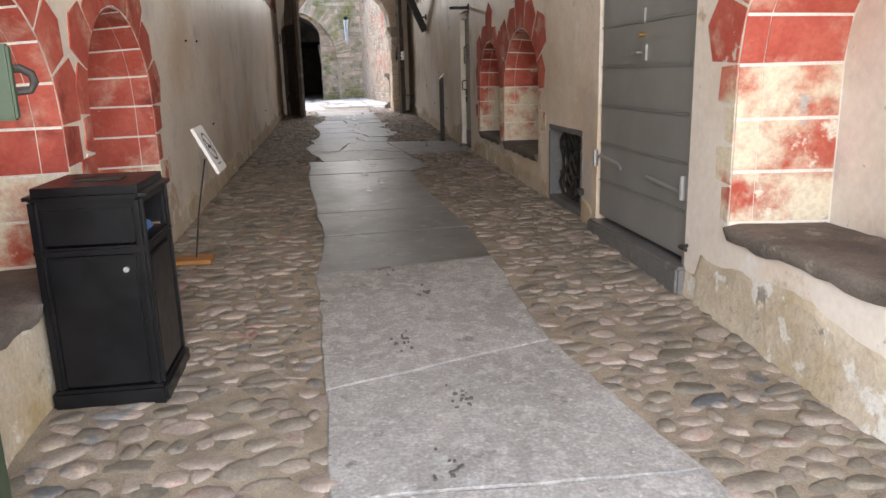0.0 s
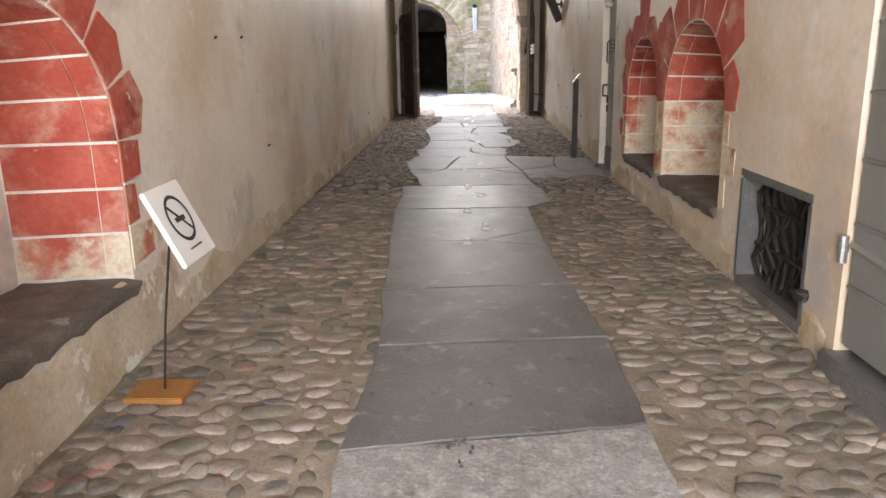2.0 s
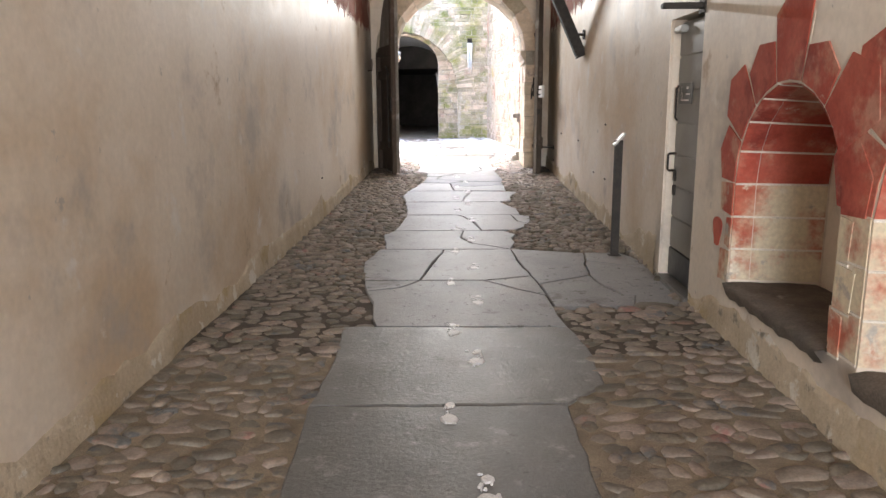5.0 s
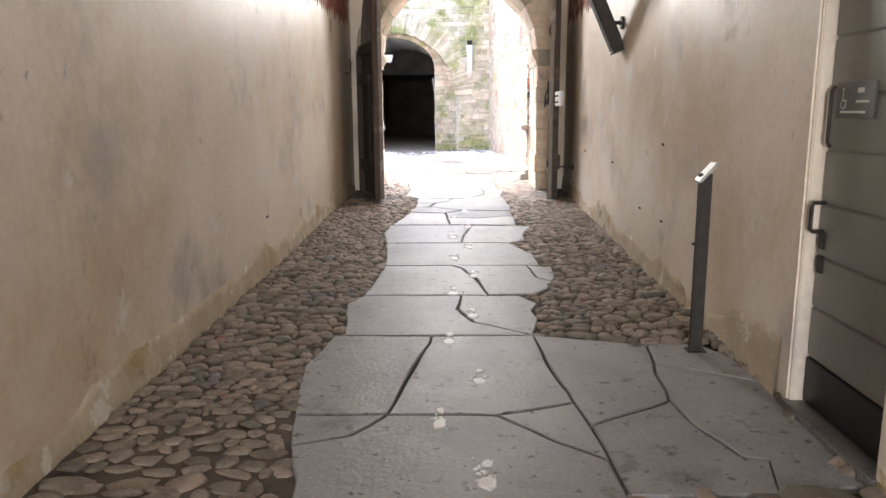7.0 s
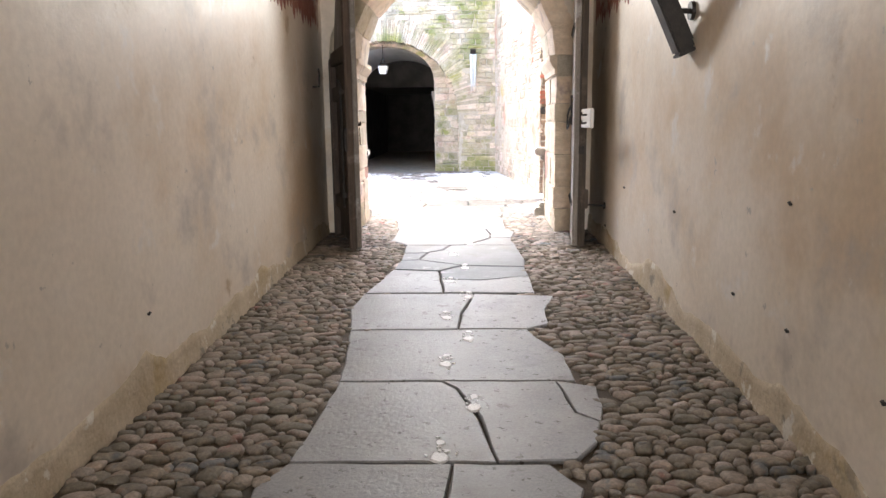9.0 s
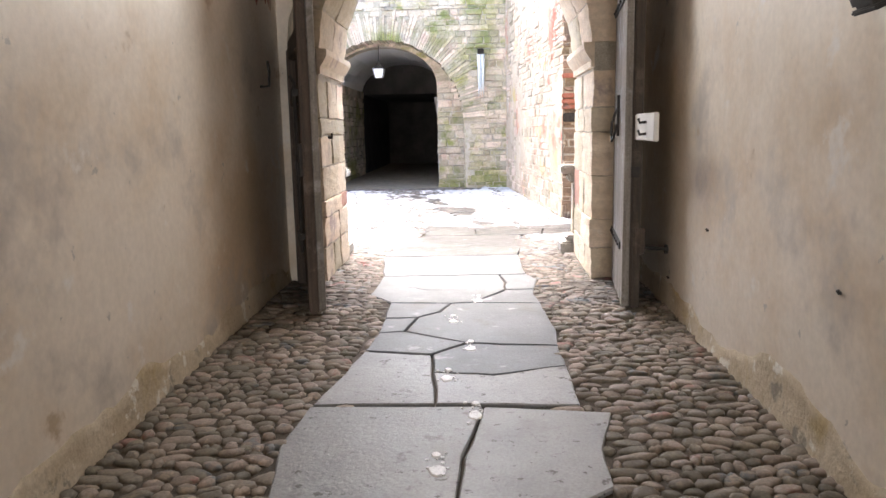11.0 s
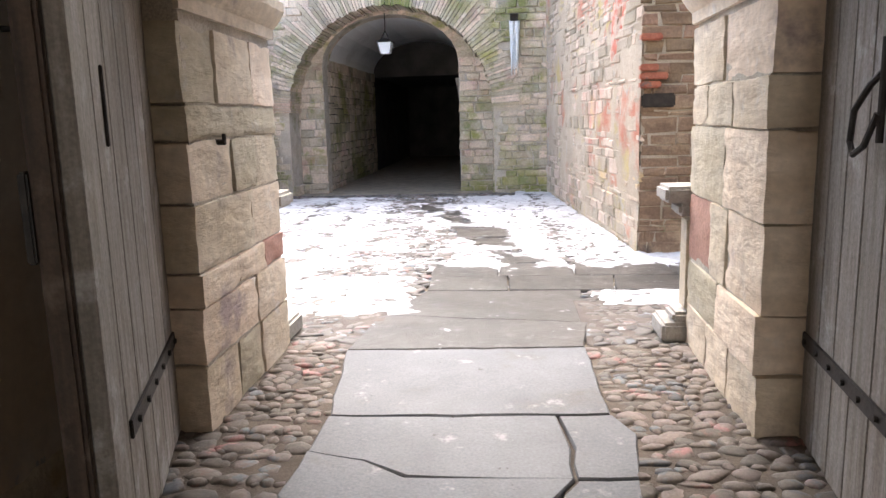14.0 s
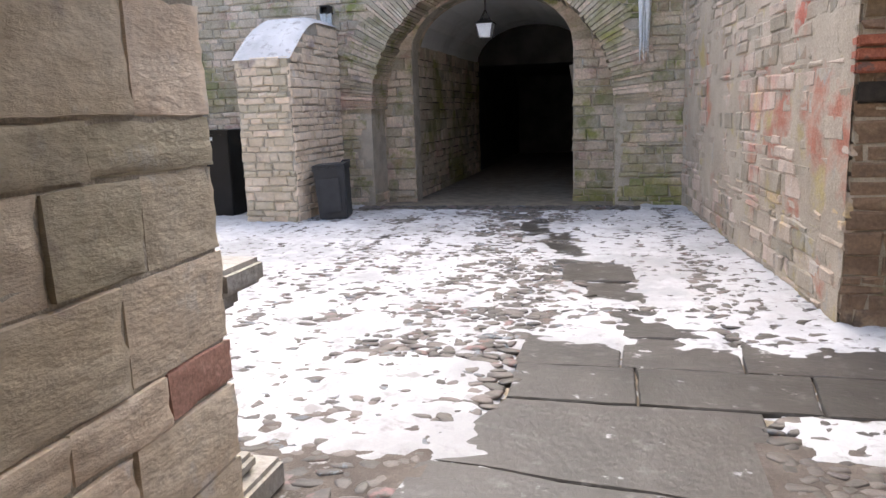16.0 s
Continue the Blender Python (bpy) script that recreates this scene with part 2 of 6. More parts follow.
# near-black: the shade of unlit hollows is put into this colour
UNLIT_STONE = material("unlit_dark_stone", (0.05, 0.047, 0.043), (0.09, 0.084, 0.075), 2.0, 0.95, bump=0.8, bump_scale=20, bump_dist=0.02, grain=0.2)
WOOD = material("weathered_oak", (0.19, 0.165, 0.14), (0.31, 0.285, 0.26), 5.0, 0.8, stains=(((0.4, 0.385, 0.37), 4.0, 0.55, 0.7),),
                bump=0.6, bump_scale=30, bump_dist=0.004, stretch=(6, 6, 0.4), vary=0.15, grain=0.2)
DARK_WOOD = material("dark_brown_oak", (0.045, 0.032, 0.023), (0.085, 0.06, 0.042), 5.0, 0.7, stains=(((0.13, 0.1, 0.075), 4.0, 0.56, 0.7),),
                     bump=0.6, bump_scale=30, bump_dist=0.004, stretch=(6, 6, 0.4), vary=0.15, grain=0.2)
IRON = material("black_iron", (0.018, 0.016, 0.015), (0.04, 0.033, 0.028), 15.0, 0.6, 0.2, bump=0.4, bump_scale=80, bump_dist=0.002)
GREY_PAINT = material("grey_door_paint", (0.2, 0.2, 0.186), (0.235, 0.235, 0.22), 2.0, 0.36, stains=(((0.19, 0.19, 0.175), 1.5, 0.6, 0.75),), bump=0.15, bump_scale=30, bump_dist=0.003, grain=0.04)
BLACK_PLASTIC = material("black_plastic", (0.004, 0.004, 0.0045), (0.008, 0.008, 0.009), 6.0, 0.34, bump=0.2, bump_scale=200, bump_dist=0.001, grain=0.1, gloss=0.3)
SLATE = material("slate_grey_plastic", (0.022, 0.025, 0.031), (0.036, 0.04, 0.048), 6.0, 0.5, bump=0.2, bump_scale=120, bump_dist=0.001, grain=0.1)
STEEL = material("worn_steel", (0.32, 0.32, 0.31), (0.4, 0.4, 0.39), 20.0, 0.5, 0.8, bump=0.1)
BRASS = material("brass", (0.5, 0.33, 0.1), (0.6, 0.4, 0.15), 20.0, 0.35, 0.9, bump=0.1)
WHITE_PANEL = material("white_panel", (0.72, 0.71, 0.69), (0.78, 0.77, 0.75), 5.0, 0.5, bump=0.05, grain=0.02)
BLACK_INK = material("black_ink", (0.02, 0.02, 0.02), (0.03, 0.03, 0.03), 5.0, 0.5, bump=0.0, grain=0.02)
SIGN_WOOD = material("orange_stained_wood", (0.30, 0.13, 0.03), (0.38, 0.18, 0.05), 8.0, 0.6, bump=0.3, stretch=(1, 8, 8))
SOIL = material("dusty_sill", (0.10, 0.085, 0.07), (0.18, 0.15, 0.125), 5.0, 0.95, stains=(((0.26, 0.24, 0.21), 6.0, 0.6, 0.7),), bump=0.8, bump_scale=40, bump_dist=0.008)
GREEN = material("green_gate_paint", (0.026, 0.042, 0.022), (0.036, 0.056, 0.03), 4.0, 0.55, bump=0.2, grain=0.06)
SNOW = material("trodden_snow", (0.43, 0.436, 0.45), (0.53, 0.537, 0.552), 3.0, 0.75, stains=(((0.34, 0.345, 0.355), 0.75, 0.46, 0.6), ((0.42, 0.42, 0.43), 1.6, 0.5, 0.7), ((0.27, 0.265, 0.265), 8.0, 0.53, 0.68),), bump=0.6, bump_scale=35, bump_dist=0.01, grain=0.04)
# damp slabs by the gate, the sky's blue sheen mixed into their colour
DAMP_SHEEN_SLAB = material("damp_sky_sheen_slab", (0.09, 0.096, 0.107), (0.126, 0.133, 0.146), 1.6, 0.55,
                     stains=(((0.085, 0.083, 0.08), 2.2, 0.55, 0.72), ((0.22, 0.22, 0.225), 6.0, 0.6, 0.7), ((0.05, 0.045, 0.045), 12.0, 0.67, 0.7)), bump=0.5, bump_scale=34, bump_dist=0.005, vary=0.1, grain=0.2, rough_vary=0.12)
WET_SLAB = material("wet_slab", (0.038, 0.035, 0.031), (0.064, 0.058, 0.052), 1.6, 0.42,
                    stains=(((0.04, 0.038, 0.034), 1.5, 0.52, 0.68), ((0.11, 0.106, 0.102), 9.0, 0.54, 0.72), ((0.4, 0.4, 0.41), 6.0, 0.63, 0.7)), bump=0.7, bump_scale=24, bump_dist=0.008, vary=0.12, grain=0.12, rough_vary=0.2)
BIN_BLUE = material("blue_bin_liner", (0.06, 0.13, 0.28), (0.10, 0.18, 0.34), 12.0, 0.4, bump=0.6, bump_scale=30, bump_dist=0.01)
WHITE_PLASTER = material("whitewashed_vault", (0.74, 0.735, 0.72), (0.82, 0.815, 0.80), 1.2, 0.9, stains=(((0.6, 0.59, 0.57), 0.9, 0.55, 0.75),), bump=0.4, bump_scale=12, bump_dist=0.012, grain=0.05)


# ---- building helpers ----
def part(name, bm, mat, parent=None, label="", smooth=False):
    me = bpy.data.meshes.new(name)
    bmesh.ops.recalc_face_normals(bm, faces=bm.faces)
    bm.to_mesh(me)
    bm.free()
    if smooth:
        for f in me.polygons:
            f.use_smooth = True
    if mat:
        me.materials.append(mat)
    ob = new(name, me)
    if parent:
        ob.parent = parent
        ob.matrix_parent_inverse = Matrix.Translation(-parent.location) if parent.type == "EMPTY" else Matrix()
    if label:
        ob["label"] = label
    return ob


def thing(name, loc, label, category, group="", kind=""):
    ob = new(name)
    ob.location = loc
    ob.empty_display_size = 0.1
    return tagged(ob, label, category, group, kind)


def hexa(bm, c):
    """Eight corners: four below, counter-clockwise, then four above."""
    v = [bm.verts.new(p) for p in c]
    return [bm.faces.new([v[i] for i in q]) for q in ((3, 2, 1, 0), (4, 5, 6, 7), (0, 1, 5, 4), (1, 2, 6, 5), (2, 3, 7, 6), (3, 0, 4, 7))]


def box(bm, x0, x1, y0, y1, z0, z1, m=None):
    c = [(x0, y0, z0), (x1, y0, z0), (x1, y1, z0), (x0, y1, z0), (x0, y0, z1), (x1, y0, z1), (x1, y1, z1), (x0, y1, z1)]
    if m:
        c = [m @ Vector(p) for p in c]
    return hexa(bm, c)


def bevelled(bm, width, segments=2):
    bmesh.ops.bevel(bm, geom=list(bm.edges), offset=width, segments=segments, affect="EDGES", clamp_overlap=True)
    return bm


def one_box(x0, x1, y0, y1, z0, z1, width=0.0, m=None, segments=2):
    bm = bmesh.new()
    box(bm, x0, x1, y0, y1, z0, z1, m)
    return bevelled(bm, width, segments) if width else bm


def rod(bm, points, r, sides=8):
    """A round bar through the points."""
    pts = [Vector(p) for p in points]
    rings = []
    for i, p in enumerate(pts):
        d = (pts[min(i + 1, len(pts) - 1)] - pts[max(i - 1, 0)]).normalized()
        a = d.orthogonal().normalized() if not rings else (rings[-1][1] - d * rings[-1][1].dot(d)).normalized()
        b = d.cross(a)
        rings.append(([bm.verts.new(p + r * (math.cos(k * math.tau / sides) * a + math.sin(k * math.tau / sides) * b)) for k in range(sides)], a))
    for (u, _), (w, _) in zip(rings, rings[1:]):
        for k in range(sides):
            bm.faces.new((u[k], u[(k + 1) % sides], w[(k + 1) % sides], w[k]))
    bm.faces.new(rings[0][0][::-1])
    bm.faces.new(rings[-1][0])
    return bm


def prism(bm, poly, place, d0, d1):
    """A flat outline pushed from depth d0 to d1; place(u, z, d) gives the world's point."""
    a = [bm.verts.new(place(u, z, d0)) for u, z in poly]
    b = [bm.verts.new(place(u, z, d1)) for u, z in poly]
    n = len(poly)
    bm.faces.new(a)
    bm.faces.new(b[::-1])
    for i in range(n):
        bm.faces.new((a[i], b[i], b[(i + 1) % n], a[(i + 1) % n]))


def arch_points(u0, u1, spring, rise, n=14):
    c, h = (u0 + u1) / 2, (u1 - u0) / 2
    return [(c - h * math.cos(math.pi * i / n), spring + rise * math.sin(math.pi * i / n)) for i in range(n + 1)]


def holed_wall(bm, place, u0, u1, z0, z1, holes, depth):
    """A wall with openings through it. holes: (u0, u1, sill, spring, rise, splay); place(u, z, d)."""
    cols = []  # u front, u back, sill or None, head
    at, out = u0, 0
    for a, b, sill, spring, rise, splay in sorted(holes):
        out = -splay if splay < 0 else 0
        if a > at:
            cols.append([(at, at), (a, a - out), None, None])
        if rise > 0:
            pts = arch_points(a, b, spring, rise)
        else:
            pts = [(a, spring), (b, spring)]
        c = (a + b) / 2
        k = 1 - splay / ((b - a) / 2)
        for (p, zp), (q, zq) in zip(pts, pts[1:]):
            kz = 1 - 0.5 * max(0, splay) / max(0.3, rise) if rise else 1
            back = (c + (p - c) * k, c + (q - c) * k)
            cols.append([(p, back[0]), (q, back[1]), sill, (zp, zq, spring + (zp - spring) * kz, spring + (zq - spring) * kz)])
        if splay > 0:
            for s, e, bk in ((a, a, c + (a - c) * k), (b, b, c + (b - c) * k)):
                zt = spring
                tri = [place(s, sill, 0), place(s, sill, depth), place(bk, sill, depth), place(s, zt, 0), place(s, zt, depth), place(bk, zt, depth)]
                v = [bm.verts.new(p) for p in tri]
                for q in ((0, 1, 2), (3, 4, 5), (0, 2, 5, 3), (1, 2, 5, 4), (0, 1, 4, 3)):
                    bm.faces.new([v[i] for i in q])
        at = b
    if at < u1:
        cols.append([(at, at + out), (u1, u1), None, None])
    for (pf, pb), (qf, qb), sill, head in cols:
        if sill is None:
            hexa(bm, [place(pf, z0, 0), place(qf, z0, 0), place(qb, z0, depth), place(pb, z0, depth),
                      place(pf, z1, 0), place(qf, z1, 0), place(qb, z1, depth), place(pb, z1, depth)])
            continue
        zp, zq, bp, bq = head
        if sill > z0:
            hexa(bm, [place(pf, z0, 0), place(qf, z0, 0), place(qf, z0, depth), place(pf, z0, depth),
                      place(pf, sill, 0), place(qf, sill, 0), place(qf, sill, depth), place(pf, sill, depth)])
        hexa(bm, [place(pf, zp, 0), place(qf, zq, 0), place(qb, bq, depth), place(pb, bp, depth),
                  place(pf, z1, 0), place(qf, z1, 0), place(qf, z1, depth), place(pf, z1, depth)])


def ground_z(y):
    return float(np.interp(y, [-40, 0, 2.6, 4.6, 6, 8, 11, 14, 17, 19.5, 21, 29.4, 60],
                           [-0.3, 0, 0.12, 0.23, 0.29, 0.33, 0.38, 0.41, 0.49, 0.545, 0.575, 0.6, 0.62]))


XL, XR = -1.27, 1.95        # faces of the passage's walls
Y0, YG, YO = 0.9, 19.35, 20.6   # entrance wall's inner face, gate wall's inner and outer face
TOP = 4.3
left = lambda u, z, d: (XL - d, u, z)
right = lambda u, z, d: (XR + d, u, z)
gate = lambda u, z, d: (u, YG + d, z)

# ---- passage: walls, ceiling ----
LEFT_NICHES = ((2.45, 3.7, 0.62, 1.3, 0.6, 0.1), (4.12, 5.5, 0.67, 1.33, 0.6, 0.1))
RIGHT_NICHES = ((1.95, 3.4, 0.69, 1.5, 0.68, 0.08), (6.98, 8.42, 0.69, 1.32, 0.6, 0.1), (8.66, 9.86, 0.70, 1.3, 0.56, 0.08))
GREY_DOOR, HATCH, WC_DOOR = (3.86, 5.34, 0.34, 2.38), (5.68, 6.58, 0.355, 1.005), (10.6, 11.38, 0.40, 2.36)

bm = bmesh.new()
holed_wall(bm, left, Y0, YG, -0.2, TOP, LEFT_NICHES, 0.5)
box(bm, XL - 0.9, XL - 0.5, Y0, YG, -0.2, TOP)
wall_left = tagged(part("wall_west", bm, PLASTER), "stained beige lime-plastered passage wall with arched niches", "wall", kind="structure")
bm = bmesh.new()
rects = tuple((a, b, z0, z1, 0, 0) for a, b, z0, z1 in (GREY_DOOR, HATCH, WC_DOOR))
holed_wall(bm, right, Y0, YG, -0.2, TOP, RIGHT_NICHES + rects, 0.5)
box(bm, XR + 0.5, XR + 0.9, Y0, YG, -0.2, TOP)
wall_right = tagged(part("wall_east", bm, PLASTER), "stained beige lime-plastered passage wall with doors and niches", "wall", kind="structure")
bm = bmesh.new()
n = 16
for i in range(n):      # shallow barrel vault
    a, b = math.pi * i / n, math.pi * (i + 1) / n
    c, h = (XL + XR) / 2, (XR - XL) / 2
    pa, pb = (c - h * math.cos(a), 3.5 + 0.75 * math.sin(a)), (c - h * math.cos(b), 3.5 + 0.75 * math.sin(b))
    hexa(bm, [(pa[0], Y0, pa[1]), (pb[0], Y0, pb[1]), (pb[0], YG, pb[1]), (pa[0], YG, pa[1]),
              (pa[0], Y0, 4.6), (pb[0], Y0, 4.6), (pb[0], YG, 4.6), (pa[0], YG, 4.6)])
tagged(part("ceiling", bm, PLASTER), "plastered barrel vault over the passage", "ceiling", kind="structure")

# entrance wall, behind the start
bm = bmesh.new()
holed_wall(bm, lambda u, z, d: (u, Y0 - d, z), -6, 6, -0.5, 6.0, ((-0.95, 1.65, -0.5, 2.3, 1.2, 0),), 0.25)
tagged(part("wall_south", bm, PLASTER), "thick plastered entrance wall with an arched opening", "wall", kind="structure")
# gate wall
GATE = (-0.925, 1.53, -0.2, 2.62, 1.2, -0.02)
bm = bmesh.new()
holed_wall(bm, gate, -14, 8, -0.2, 6.0, (GATE,), YO - YG)
gate_wall = tagged(part("wall_north", bm, MORTAR), "thick stone gate wall with a round-arched gateway", "wall", kind="structure")
bm = bmesh.new()
holed_wall(bm, lambda u, z, d: (u, YG - 0.004 - d, z), XL, XR, 0.3, TOP, ((-1.2, 1.77, 0.3, 2.62, 1.35, 0),), 0.02)
tagged(part("trim", bm, PLASTER), "beige plaster round the gate arch", "plaster", kind="structure")

# ---- ground ----
bm = bmesh.new()
ys = [-40, -10, 0, 2.6, 4.6, 6, 8, 11, 14, 17, 19.5, 21, 29.4, 60, 200]
for y0, y1 in zip(ys, ys[1:]):
    w = 200
    v = [bm.verts.new(p) for p in ((-w, y0, ground_z(y0) - 0.03), (w, y0, ground_z(y0) - 0.03), (w, y1, ground_z(y1) - 0.03), (-w, y1, ground_z(y1) - 0.03))]
    bm.faces.new(v)
bmesh.ops.remove_doubles(bm, verts=bm.verts, dist=0.001)
tagged(part("ground", bm, BED), "earth and sand bed under the paving", "ground", kind="structure")

# ---- slabs down the middle ----
ROW_Y = [1.2, 2.2, 3.2, 4.8, 5.71, 6.56, 7.68, 8.9, 10.1, 11.24, 12.42, 13.4, 14.4, 15.36, 16.37, 17.3, 18.48, 19.52, 20.5, 21.25]
ROW_L = [-0.1, -0.1, -0.12, -0.18, -0.14, -0.22, -0.29, -0.37, -0.3, -0.38, -0.4, -0.37, -0.31, -0.39, -0.43, -0.27, -0.23, -0.43, -0.54, -0.41]
ROW_R = [1.3, 1.24, 1.03, 1.04, 1.03, 0.97, 0.91, 0.95, 1.06, 0.97, 0.85, 0.88, 1.08, 0.9, 1.1, 1.03, 1.0, 0.95, 0.94, 1.0]
floor = thing("floor", (0, 0, 0), "worn grey limestone slabs flanked by rounded cobbles", "floor", kind="structure")


SLAB_OUTLINES = []


def under_slab(x, y):
    """Whether a spot lies under one of the flagstones."""
    for poly in SLAB_OUTLINES:
        inside = False
        for (xa, ya), (xb, yb) in zip(poly, poly[1:] + poly[:1]):
            if (ya > y) != (yb > y) and x < xa + (y - ya) * (xb - xa) / (yb - ya):
                inside = not inside
        if inside:
            return True
    return False


def slab(poly, mat, parent, thick=0.05, gap=0.008, lift=0.0):
    """One flagstone from its outline, with worn, uneven edges."""
    rng = random.Random(int(poly[0][0] * 1000) + 7919 * int(poly[0][1] * 1000))
    SLAB_OUTLINES.append(list(poly))
    pts = [Vector((x, y, 0)) for x, y in poly]
    c = sum(pts, Vector()) / len(pts)
    fine = []
    for a, b in zip(pts, pts[1:] + pts[:1]):
        n = max(1, int((b - a).length / 0.12))
        for i in range(n):
            p = a.lerp(b, i / n)
            fine.append(p)
    out = []
    for p in fine:
        d = c - p
        w = Vector((noise.noise(p * 2.6), noise.noise(p * 2.6 + Vector((9, 4, 2))), 0)) * 0.012 + Vector((noise.noise(p * 8), noise.noise(p * 8 + Vector((5, 1, 7))), 0)) * 0.012
        p = p + w + d.normalized() * (gap + 0.004 * noise.noise(p * 23.0))
        out.append(p)
    bm = bmesh.new()
    dz = lift + rng.uniform(-0.003, 0.003)
    rings = []
    for inset, drop in ((0, -thick), (0, -0.008), (0.008, 0.0)):
        rings.append([bm.verts.new((*(p + (c - p).normalized() * inset).xy, ground_z(p.y) + dz + drop)) for p in out])
    k = len(out)
    for u, w in zip(rings, rings[1:]):
        for i in range(k):
            bm.faces.new((u[i], u[(i + 1) % k], w[(i + 1) % k], w[i]))
    bm.faces.new(rings[-1])
    return part("slab", bm, mat, parent)


